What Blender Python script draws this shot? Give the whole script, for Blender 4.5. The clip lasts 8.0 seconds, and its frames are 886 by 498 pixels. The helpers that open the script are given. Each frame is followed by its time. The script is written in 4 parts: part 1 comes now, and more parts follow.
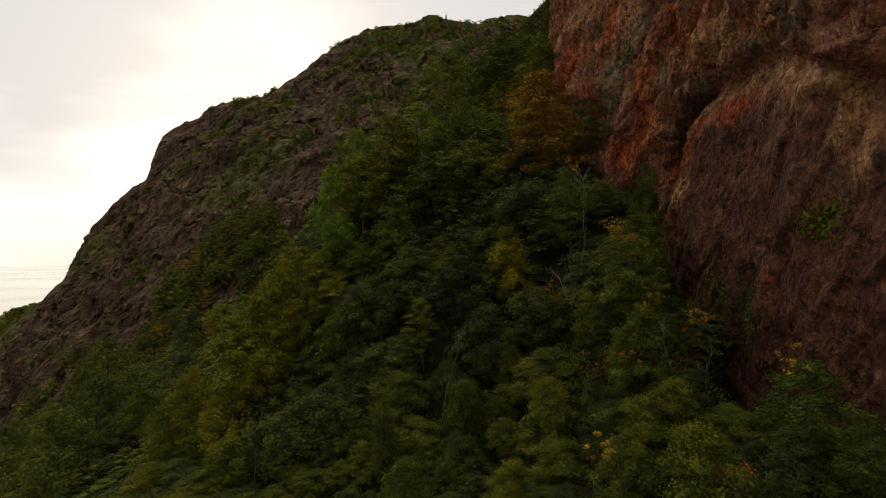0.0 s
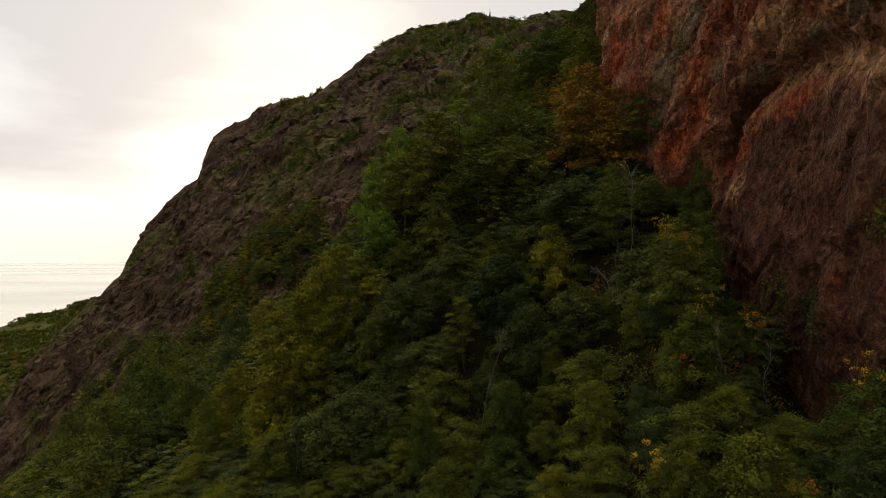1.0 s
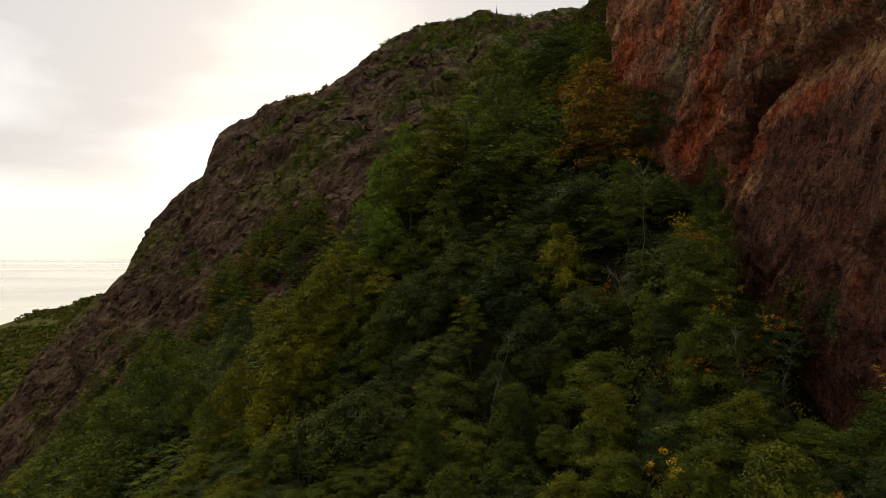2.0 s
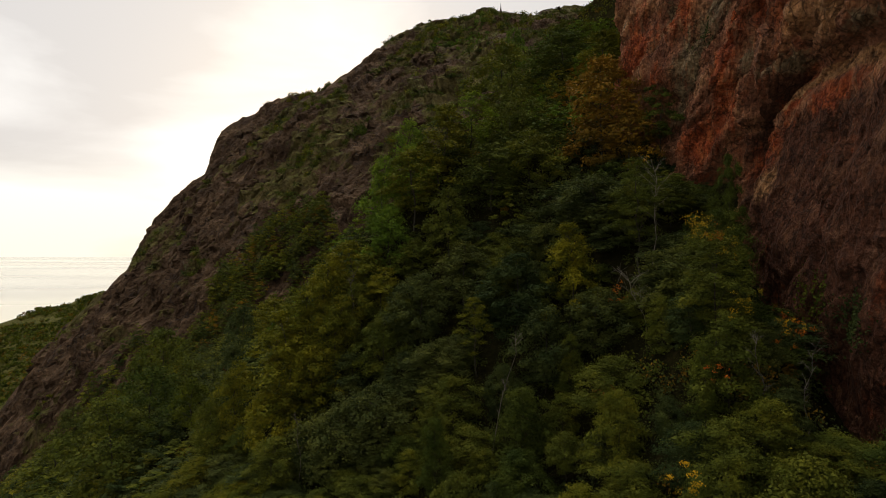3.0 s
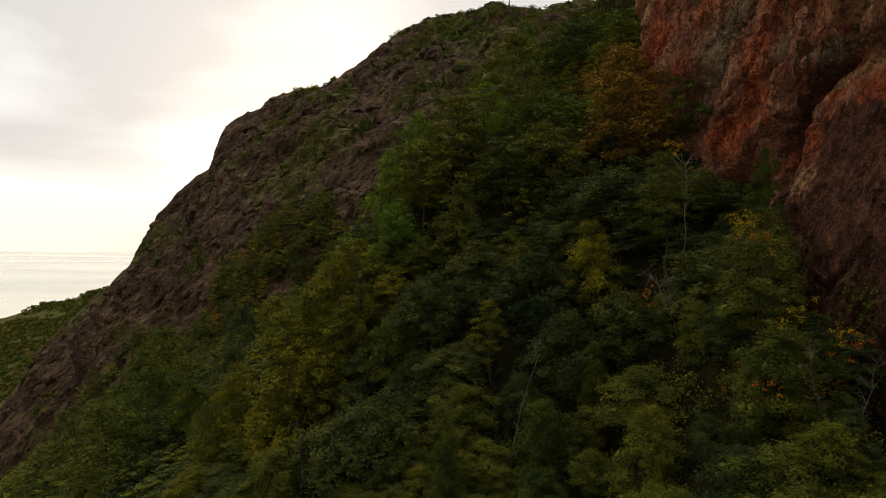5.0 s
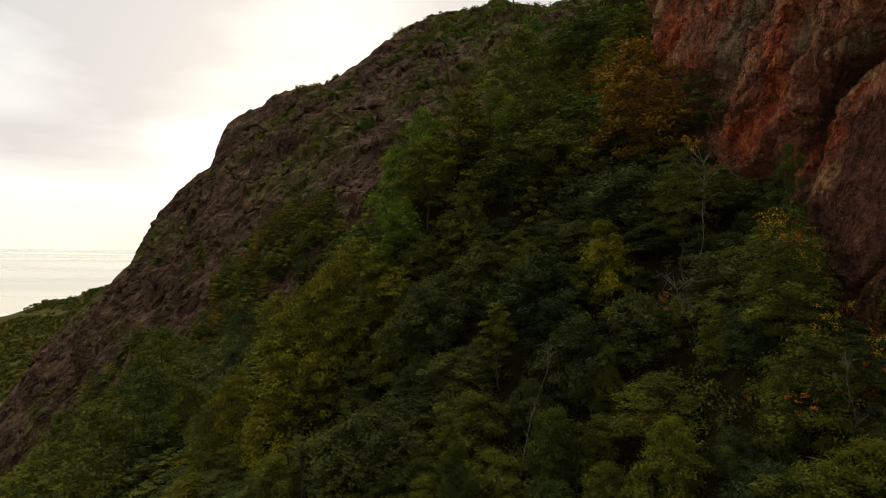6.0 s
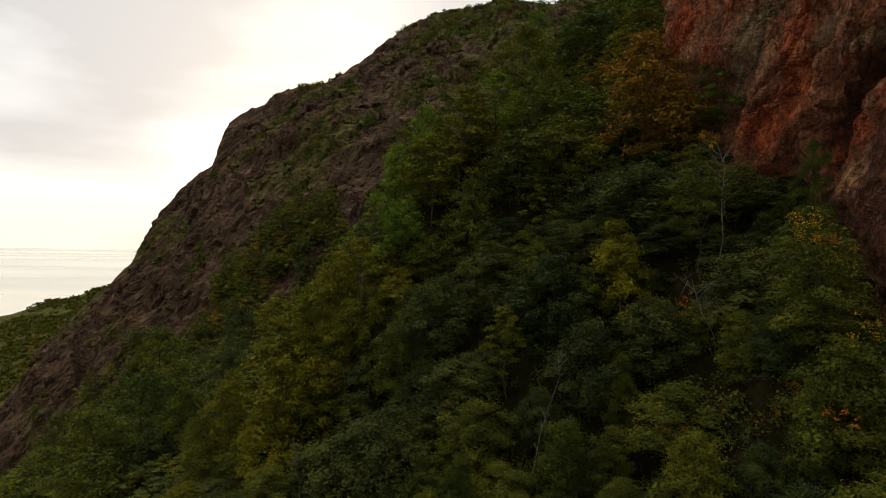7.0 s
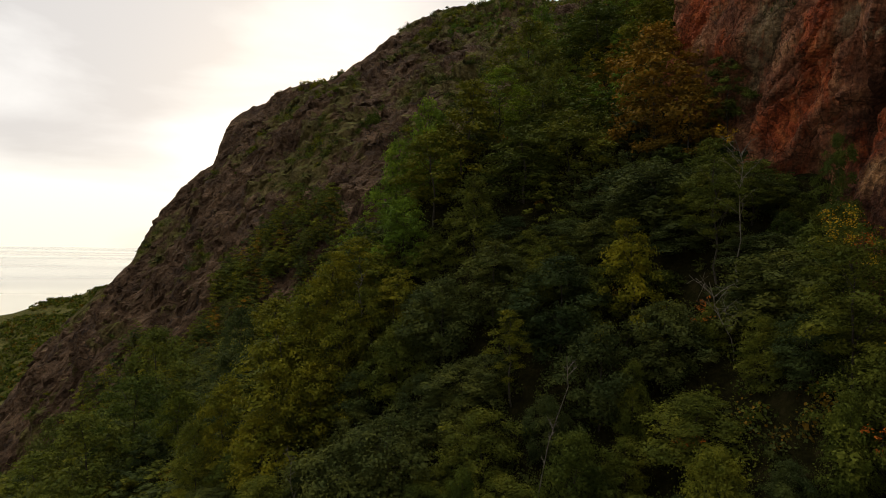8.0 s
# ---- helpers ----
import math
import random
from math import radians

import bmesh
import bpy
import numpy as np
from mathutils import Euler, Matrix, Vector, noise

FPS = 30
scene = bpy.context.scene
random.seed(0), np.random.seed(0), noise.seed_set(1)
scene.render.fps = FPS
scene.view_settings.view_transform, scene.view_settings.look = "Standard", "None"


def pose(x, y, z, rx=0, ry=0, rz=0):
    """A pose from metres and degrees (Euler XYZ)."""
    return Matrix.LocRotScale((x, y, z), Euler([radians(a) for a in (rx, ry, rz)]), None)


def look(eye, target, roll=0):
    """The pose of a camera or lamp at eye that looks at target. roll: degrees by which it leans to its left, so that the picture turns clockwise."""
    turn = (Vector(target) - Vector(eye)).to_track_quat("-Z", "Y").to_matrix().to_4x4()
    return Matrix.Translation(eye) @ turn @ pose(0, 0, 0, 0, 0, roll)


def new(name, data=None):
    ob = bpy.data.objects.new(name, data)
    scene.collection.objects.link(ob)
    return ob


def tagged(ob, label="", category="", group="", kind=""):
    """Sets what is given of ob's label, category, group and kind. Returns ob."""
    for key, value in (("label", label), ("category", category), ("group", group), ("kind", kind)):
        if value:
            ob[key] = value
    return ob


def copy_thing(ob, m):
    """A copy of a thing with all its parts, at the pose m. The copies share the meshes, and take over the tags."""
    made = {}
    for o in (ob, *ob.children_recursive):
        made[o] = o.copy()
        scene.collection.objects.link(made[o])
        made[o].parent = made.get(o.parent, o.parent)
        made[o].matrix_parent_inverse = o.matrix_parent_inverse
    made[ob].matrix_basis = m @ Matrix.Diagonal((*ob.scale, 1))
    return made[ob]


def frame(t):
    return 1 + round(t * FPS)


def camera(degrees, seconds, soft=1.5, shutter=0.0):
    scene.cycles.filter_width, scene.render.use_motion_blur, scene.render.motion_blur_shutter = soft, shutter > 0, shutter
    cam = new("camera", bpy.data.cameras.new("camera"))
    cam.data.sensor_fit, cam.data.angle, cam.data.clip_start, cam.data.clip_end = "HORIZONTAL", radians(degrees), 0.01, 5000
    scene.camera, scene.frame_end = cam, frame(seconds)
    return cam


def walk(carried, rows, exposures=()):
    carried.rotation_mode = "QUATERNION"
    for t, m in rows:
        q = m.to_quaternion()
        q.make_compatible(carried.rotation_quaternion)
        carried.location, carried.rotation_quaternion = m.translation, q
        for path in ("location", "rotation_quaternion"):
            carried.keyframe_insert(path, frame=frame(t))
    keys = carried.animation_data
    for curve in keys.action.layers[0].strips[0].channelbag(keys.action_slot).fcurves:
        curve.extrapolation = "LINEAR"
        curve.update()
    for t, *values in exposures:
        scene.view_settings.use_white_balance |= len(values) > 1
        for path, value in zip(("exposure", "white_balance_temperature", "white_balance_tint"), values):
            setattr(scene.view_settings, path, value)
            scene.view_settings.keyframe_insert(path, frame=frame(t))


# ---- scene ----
cam = camera(76.5, 8.0, soft=0.7)
# seconds, place, yaw, pitch, roll
ROWS = [
    (0, 0.000, -0.000, -0.000, 0.00, -0.17, -0.81),
    (0.1, 0.017, 0.074, -0.009, 0.82, -0.18, -0.56),
    (0.2, 0.032, 0.148, -0.017, 1.62, -0.18, -0.39),
    (0.3, 0.047, 0.222, -0.026, 2.38, -0.18, -0.37),
    (0.4, 0.061, 0.297, -0.034, 3.07, -0.19, -0.46),
    (0.5, 0.072, 0.372, -0.042, 3.67, -0.19, -0.60),
    (0.7, 0.085, 0.525, -0.057, 4.39, -0.21, -0.50),
    (1, 0.046, 0.803, -0.073, 4.32, -0.25, -0.47),
    (1.5, -0.066, 1.330, -0.092, 4.58, -0.33, -0.35),
    (2.8, -0.481, 3.049, -0.068, 5.02, -0.48, 0.01),
    (3.5, -0.813, 4.058, -0.016, 5.12, -0.56, 0.13),
    (4.5, -1.315, 5.627, 0.073, 5.37, -0.70, 0.31),
    (5.8, -1.968, 7.985, 0.135, 5.67, -0.91, 0.55),
    (6.5, -2.264, 9.395, 0.193, 5.87, -0.91, 0.59),
    (7.5, -2.483, 11.579, 0.253, 6.18, -1.03, 0.71),
    (8, -2.540, 12.583, 0.256, 6.32, -1.04, 0.72),
]


def aimed(x, y, z, yaw, pitch, roll):
    """The camera's pose from its place and its yaw to the left, pitch up and roll, in degrees."""
    a, b = radians(yaw), radians(pitch)
    ahead = Vector((-math.sin(a) * math.cos(b), math.cos(a) * math.cos(b), math.sin(b)))
    return look((x, y, z), Vector((x, y, z)) + ahead * 10, roll)


walk(cam, [(t, aimed(*rest)) for t, *rest in ROWS])

# ---- world, sun and exposure ----
SUN_AZ, SUN_EL = 17.0, 16.0  # degrees to the left of +y, degrees up
world = bpy.data.worlds.new("overcast_sky")
scene.world = world
world.use_nodes = True
wn, wl = world.node_tree.nodes, world.node_tree.links
wn.clear()


def wnode(kind, **values):
    n = wn.new(kind)
    for key, value in values.items():
        n.inputs[key].default_value = value
    return n


sky = wn.new("ShaderNodeTexSky")
sky.sky_type = "NISHITA"
sky.sun_disc = False
sky.sun_elevation, sky.sun_rotation = radians(SUN_EL), radians(-SUN_AZ)
sky.air_density, sky.dust_density = 1.5, 4.0
clear_sky = wnode("ShaderNodeBackground", Strength=0.12)
wl.new(sky.outputs[0], clear_sky.inputs["Color"])
wtc = wn.new("ShaderNodeTexCoord")
stretch = wn.new("ShaderNodeMapping")
stretch.inputs["Scale"].default_value = (1.0, 1.0, 3.2)
stretch.inputs["Location"].default_value = (0.35, 0.1, 0.0)
wl.new(wtc.outputs["Generated"], stretch.inputs["Vector"])
cloud = wnode("ShaderNodeTexNoise", Scale=2.2, Detail=7.0, Roughness=0.5, Distortion=0.25)
wl.new(stretch.outputs[0], cloud.inputs["Vector"])
# thick grey cloud overhead thins to bright haze towards the horizon
apart = wn.new("ShaderNodeSeparateXYZ")
wl.new(wtc.outputs["Generated"], apart.inputs[0])
lift = wn.new("ShaderNodeMapRange")
lift.inputs["From Min"].default_value, lift.inputs["From Max"].default_value = 0.08, 0.30
lift.inputs["To Min"].default_value, lift.inputs["To Max"].default_value = -0.22, 0.20
wl.new(apart.outputs["Z"], lift.inputs["Value"])
thick = wn.new("ShaderNodeMath")
thick.operation = "ADD"
wl.new(cloud.outputs["Fac"], thick.inputs[0])
wl.new(lift.outputs[0], thick.inputs[1])
ramp = wn.new("ShaderNodeValToRGB")
els = ramp.color_ramp.elements
els[0].position, els[0].color = 0.28, (1.2, 1.17, 1.10, 1)
els[1].position, els[1].color = 0.60, (0.755, 0.73, 0.72, 1)
mid_el = els.new(0.41)
mid_el.color = (1.0, 0.975, 0.95, 1)
thin = wn.new("ShaderNodeMapRange")
thin.interpolation_type = "SMOOTHSTEP"
thin.inputs["From Min"].default_value, thin.inputs["From Max"].default_value = 0.975, 1.03
thin.inputs["To Min"].default_value, thin.inputs["To Max"].default_value = 0.0, -0.24
veil = wn.new("ShaderNodeMath")
veil.operation = "ADD"
wl.new(thick.outputs[0], veil.inputs[0])
wl.new(thin.outputs[0], veil.inputs[1])
wl.new(veil.outputs[0], ramp.inputs["Fac"])
# the cloud is brightest round the hidden sun and dull on the far side of the sky
toward = wn.new("ShaderNodeVectorMath")
toward.operation = "DOT_PRODUCT"
wl.new(wtc.outputs["Generated"], toward.inputs[0])
toward.inputs[1].default_value = (-math.sin(radians(SUN_AZ)), math.cos(radians(SUN_AZ)), 0.25)
wl.new(toward.outputs["Value"], thin.inputs["Value"])
fade = wn.new("ShaderNodeMapRange")
fade.interpolation_type = "SMOOTHSTEP"
fade.inputs["From Min"].default_value, fade.inputs["From Max"].default_value = -0.7, 0.90
fade.inputs["To Min"].default_value, fade.inputs["To Max"].default_value = 0.56, 1.0
wl.new(toward.outputs["Value"], fade.inputs["Value"])
# and an overcast sky is brighter overhead than low down
zenith = wn.new("ShaderNodeMapRange")
zenith.interpolation_type = "SMOOTHSTEP"
zenith.inputs["From Min"].default_value, zenith.inputs["From Max"].default_value = 0.50, 1.0
zenith.inputs["To Min"].default_value, zenith.inputs["To Max"].default_value = 1.0, 3.6
wl.new(apart.outputs["Z"], zenith.inputs["Value"])
level = wn.new("ShaderNodeMath")
level.operation = "MULTIPLY"
wl.new(fade.outputs[0], level.inputs[0])
wl.new(zenith.outputs[0], level.inputs[1])
overcast = wnode("ShaderNodeBackground")
haze = wn.new("ShaderNodeMapRange")
haze.interpolation_type = "SMOOTHSTEP"
haze.inputs["From Min"].default_value, haze.inputs["From Max"].default_value = -0.05, 0.16
wl.new(apart.outputs["Z"], haze.inputs["Value"])
warm = wn.new("ShaderNodeMix")
warm.data_type = "RGBA"
warm.inputs[6].default_value, warm.inputs[7].default_value = (1.0, 0.97, 0.82, 1), (1, 1, 1, 1)
wl.new(haze.outputs[0], warm.inputs[0])
tinted = wn.new("ShaderNodeMix")
tinted.data_type, tinted.blend_type = "RGBA", "MULTIPLY"
tinted.inputs[0].default_value = 1.0
wl.new(ramp.outputs["Color"], tinted.inputs[6])
wl.new(warm.outputs[2], tinted.inputs[7])
wl.new(tinted.outputs[2], overcast.inputs["Color"])
wl.new(level.outputs[0], overcast.inputs["Strength"])
cover = wnode("ShaderNodeMixShader", Fac=0.95)
wl.new(clear_sky.outputs[0], cover.inputs[1])
wl.new(overcast.outputs[0], cover.inputs[2])
wout = wn.new("ShaderNodeOutputWorld")
wl.new(cover.outputs[0], wout.inputs["Surface"])

sun = new("sun", bpy.data.lights.new("sun", "SUN"))
sun.data.energy, sun.data.angle, sun.data.color = 0.8, radians(25), (1.0, 0.93, 0.80)
az, el = radians(SUN_AZ), radians(SUN_EL)
sun.matrix_world = look((-math.sin(az) * math.cos(el) * 400, math.cos(az) * math.cos(el) * 400, math.sin(el) * 400), (0, 0, 0))


# ---- materials ----
class Mat:
    """A node material under construction."""

    def __init__(self, name):
        self.m = bpy.data.materials.new(name)
        self.m.use_nodes = True
        self.n, self.l = self.m.node_tree.nodes, self.m.node_tree.links
        self.n.clear()
        self.out = self.n.new("ShaderNodeOutputMaterial")
        self.geo = self.n.new("ShaderNodeNewGeometry")

    def link(self, a, b):
        self.l.new(a, b)

    def pos(self, scale=(1, 1, 1), turn=(0, 0, 0)):
        mp = self.n.new("ShaderNodeMapping")
        mp.inputs["Scale"].default_value = scale
        mp.inputs["Rotation"].default_value = [radians(a) for a in turn]
        self.link(self.geo.outputs["Position"], mp.inputs["Vector"])
        return mp.outputs[0]

    def noise(self, where, scale, detail=5.0, rough=0.55, twist=0.0):
        nz = self.n.new("ShaderNodeTexNoise")
        nz.inputs["Scale"].default_value, nz.inputs["Detail"].default_value = scale, detail
        nz.inputs["Roughness"].default_value, nz.inputs["Distortion"].default_value = rough, twist
        self.link(where, nz.inputs["Vector"])
        return nz.outputs["Fac"]

    def ramp(self, fac, *stops):
        r = self.n.new("ShaderNodeValToRGB")
        e = r.color_ramp.elements
        e[0].position, e[0].color = stops[0][0], (*stops[0][1], 1)
        e[1].position, e[1].color = stops[-1][0], (*stops[-1][1], 1)
        for p, c in stops[1:-1]:
            e.new(p).color = (*c, 1)
        self.link(fac, r.inputs["Fac"])
        return r.outputs["Color"]

    def mask(self, fac, low, high):
        r = self.n.new("ShaderNodeMapRange")
        r.inputs["From Min"].default_value, r.inputs["From Max"].default_value = low, high
        self.link(fac, r.inputs["Value"])
        return r.outputs[0]

    def mix(self, fac, a, b, blend="MIX"):
        x = self.n.new("ShaderNodeMix")
        x.data_type, x.blend_type = "RGBA", blend
        for value, socket in ((fac, x.inputs[0]), (a, x.inputs[6]), (b, x.inputs[7])):
            if isinstance(value, (int, float)):
                socket.default_value = value
            elif isinstance(value, tuple):
                socket.default_value = (*value, 1)
            else:
                self.link(value, socket)
        return x.outputs[2]

    def math(self, op, a, b):
        x = self.n.new("ShaderNodeMath")
        x.operation = op
        for value, socket in ((a, x.inputs[0]), (b, x.inputs[1])):
            if isinstance(value, (int, float)):
                socket.default_value = value
            else:
                self.link(value, socket)
        return x.outputs[0]

    def bump(self, height, strength, distance):
        b = self.n.new("ShaderNodeBump")
        b.inputs["Strength"].default_value, b.inputs["Distance"].default_value = strength, distance
        self.link(height, b.inputs["Height"])
        return b.outputs[0]

    def surface(self, colour, rough=0.9, normal=None, spec=0.3):
        s = self.n.new("ShaderNodeBsdfPrincipled")
        if isinstance(colour, tuple):
            s.inputs["Base Color"].default_value = (*colour, 1)
        else:
            self.link(colour, s.inputs["Base Color"])
        if isinstance(rough, (int, float)):
            s.inputs["Roughness"].default_value = rough
        else:
            self.link(rough, s.inputs["Roughness"])
        s.inputs["Specular IOR Level"].default_value = spec
        if normal:
            self.link(normal, s.inputs["Normal"])
        self.link(s.outputs[0], self.out.inputs["Surface"])
        return self.m


def mountain_material():
    """Grey-brown weathered rock with cracks, moss and grass on the gentler ledges."""
    k = Mat("mountain_rock")
    p = k.pos()
    streak = k.pos((0.5, 0.5, 0.38))
    base = k.ramp(k.noise(p, 0.11, 8, 0.6, 0.3), (0.3, (0.032, 0.019, 0.0105)), (0.5, (0.066, 0.041, 0.0235)), (0.7, (0.145, 0.094, 0.055)))
    grain = k.ramp(k.noise(p, 1.1, 10, 0.78), (0.34, (0.28, 0.26, 0.24)), (0.66, (1.55, 1.5, 1.42)))
    rock = k.mix(0.8, base, grain, "MULTIPLY")
    rock = k.mix(k.mask(k.noise(streak, 0.35, 8, 0.7), 0.57, 0.66), rock, (0.036, 0.024, 0.016))
    vor = k.n.new("ShaderNodeTexVoronoi")
    vor.feature = "DISTANCE_TO_EDGE"
    vor.inputs["Scale"].default_value = 0.22
    warp = k.n.new("ShaderNodeVectorMath")
    warp.operation = "ADD"
    nv = k.n.new("ShaderNodeTexNoise")
    nv.inputs["Scale"].default_value, nv.inputs["Detail"].default_value = 0.25, 4
    k.link(p, nv.inputs["Vector"])
    sc = k.n.new("ShaderNodeVectorMath")
    sc.operation = "SCALE"
    sc.inputs["Scale"].default_value = 6.0
    k.link(nv.outputs["Color"], sc.inputs[0])
    k.link(k.pos((1.0, 1.0, 0.55)), warp.inputs[0])
    k.link(sc.outputs[0], warp.inputs[1])
    k.link(warp.outputs[0], vor.inputs["Vector"])
    crack = k.mask(vor.outputs["Distance"], 0.0, 0.05)
    crack = k.math("MAXIMUM", crack, k.mask(k.noise(p, 0.08, 4, 0.6), 0.58, 0.50))
    rock = k.mix(crack, (0.035, 0.026, 0.02), rock)
    grass = k.ramp(k.noise(p, 0.6, 6, 0.65), (0.3, (0.036, 0.040, 0.009)), (0.55, (0.088, 0.082, 0.018)), (0.75, (0.17, 0.14, 0.045)))
    nz = k.n.new("ShaderNodeSeparateXYZ")
    k.link(k.geo.outputs["Normal"], nz.inputs[0])
    gentle = k.mask(nz.outputs["Z"], 0.58, 0.82)
    grown = k.n.new("ShaderNodeAttribute")
    grown.attribute_name = "turf"
    fine = k.mask(k.math("ADD", k.noise(p, 0.35, 7, 0.65), k.math("MULTIPLY", grown.outputs["Fac"], 0.34)), 0.59, 0.68)
    cover_ = k.math("MULTIPLY", k.math("ADD", k.math("MULTIPLY", gentle, 0.5), 0.5), fine)
    colour = k.mix(cover_, rock, grass)
    height = k.math("ADD", k.math("MULTIPLY", k.noise(p, 0.6, 10, 0.70), 0.6), k.math("MULTIPLY", crack, 0.25))
    for size, share in ((0.33, 1.1), (0.9, 0.5), (2.3, 0.22)):
        chunk = k.n.new("ShaderNodeTexVoronoi")
        chunk.inputs["Scale"].default_value = size
        k.link(warp.outputs[0], chunk.inputs["Vector"])
        height = k.math("ADD", height, k.math("MULTIPLY", chunk.outputs["Distance"], share))
    return k.surface(colour, 0.92, k.bump(height, 0.9, 1.5), 0.08)


def cliff_material():
    """Rust-red, orange, grey and dark brown stained rock wall, some shade painted in."""
    k = Mat("stained_cliff_rock")
    p = k.pos()
    lean = k.pos((0.9, 0.32, 0.14), (22, 0, 0))

    def stained(name, low, high, rough_edge=0.9):
        layer = k.n.new("ShaderNodeAttribute")
        layer.attribute_name = name
        ragged = k.math("MULTIPLY", k.math("SUBTRACT", k.noise(lean, 1.1, 8, 0.68, 0.6), 0.5), 2.2 * rough_edge)
        fleck = k.math("MULTIPLY", k.math("SUBTRACT", k.noise(p, 1.5, 8, 0.7), 0.5), 1.2 * rough_edge)
        return k.mask(k.math("ADD", layer.outputs["Fac"], k.math("ADD", ragged, fleck)), low, high)

    base = k.ramp(k.noise(p, 0.22, 8, 0.62, 0.4), (0.3, (0.132, 0.049, 0.028)), (0.5, (0.279, 0.124, 0.066)), (0.72, (0.497, 0.271, 0.132)))
    grey = k.ramp(k.noise(p, 0.7, 8, 0.66), (0.3, (0.090, 0.063, 0.036)), (0.55, (0.254, 0.187, 0.105)), (0.75, (0.478, 0.367, 0.209)))
    colour = k.mix(stained("lichened", 0.40, 0.75), base, grey)
    rust = k.ramp(k.noise(p, 0.9, 8, 0.66), (0.3, (0.143, 0.029, 0.012)), (0.5, (0.352, 0.077, 0.023)), (0.72, (0.572, 0.187, 0.055)))
    bands = k.mask(k.noise(lean, 0.55, 8, 0.66, 0.6), 0.54, 0.68)
    colour = k.mix(k.math("MULTIPLY", bands, 0.75), colour, rust)
    # dark brown of the lower slab; also paints the shade in cleft and overhang
    dark_brown = k.ramp(k.noise(p, 0.6, 8, 0.66), (0.3, (0.041, 0.017, 0.010)), (0.55, (0.102, 0.043, 0.023)), (0.78, (0.228, 0.118, 0.060)))
    colour = k.mix(k.math("MULTIPLY", stained("brown_and_shade", 0.25, 0.75, 0.6), 0.85), colour, dark_brown)
    colour = k.mix(k.math("MULTIPLY", stained("rusty", 0.25, 0.75, 1.1), 0.9), colour, rust)
    tan = k.ramp(k.noise(p, 0.9, 8, 0.66), (0.3, (0.20, 0.090, 0.038)), (0.55, (0.44, 0.24, 0.105)), (0.75, (0.58, 0.40, 0.22)))
    colour = k.mix(k.math("MULTIPLY", stained("washed", 0.42, 0.80, 0.7), 0.9), colour, tan)
    fine = k.ramp(k.noise(p, 2.2, 10, 0.78), (0.32, (0.30, 0.28, 0.28)), (0.66, (1.6, 1.5, 1.45)))
    colour = k.mix(0.85, colour, fine, "MULTIPLY")
    strata = k.ramp(k.noise(lean, 3.4, 8, 0.7, 0.4), (0.36, (0.42, 0.38, 0.36)), (0.52, (1.0, 1.0, 1.0)), (0.66, (1.5, 1.45, 1.35)))
    colour = k.mix(0.7, colour, strata, "MULTIPLY")
    vor = k.n.new("ShaderNodeTexVoronoi")
    vor.feature = "DISTANCE_TO_EDGE"
    vor.inputs["Scale"].default_value = 0.55
    bent = k.n.new("ShaderNodeMix")
    bent.data_type, bent.blend_type = "RGBA", "LINEAR_LIGHT"
    bent.inputs[0].default_value = 0.9
    k.link(k.pos((1.0, 1.0, 0.6), (25, 0, 0)), bent.inputs[6])
    nv = k.n.new("ShaderNodeTexNoise")
    nv.inputs["Scale"].default_value, nv.inputs["Detail"].default_value = 0.5, 5
    k.link(p, nv.inputs["Vector"])
    k.link(nv.outputs["Color"], bent.inputs[7])
    k.link(bent.outputs[2], vor.inputs["Vector"])
    crack = k.mask(vor.outputs["Distance"], 0.0, 0.035)
    crack = k.math("MAXIMUM", crack, k.mask(k.noise(p, 0.35, 4, 0.6), 0.60, 0.50))
    vor2 = k.n.new("ShaderNodeTexVoronoi")
    vor2.feature = "DISTANCE_TO_EDGE"
    vor2.inputs["Scale"].default_value = 1.3
    k.link(bent.outputs[2], vor2.inputs["Vector"])
    chip = k.math("MAXIMUM", k.mask(vor2.outputs["Distance"], 0.0, 0.07), k.mask(k.noise(p, 0.5, 4, 0.6), 0.58, 0.46))
    colour = k.mix(k.math("MAXIMUM", k.math("MULTIPLY", crack, chip), 0.5), (0.016, 0.009, 0.005), colour)
    height = k.math("ADD", k.noise(p, 1.5, 10, 0.72), k.math("MULTIPLY", k.noise(lean, 2.6, 8, 0.68), 0.9))
    height = k.math("ADD", height, k.math("MULTIPLY", crack, 0.12))
    for size, share in ((0.8, 0.9), (2.0, 0.5), (4.5, 0.2)):
        chunk = k.n.new("ShaderNodeTexVoronoi")
        chunk.inputs["Scale"].default_value = size
        k.link(bent.outputs[2], chunk.inputs["Vector"])
        height = k.math("ADD", height, k.math("MULTIPLY", chunk.outputs["Distance"], share))
    return k.surface(colour, 0.8, k.bump(height, 1.0, 0.9), 0.10)


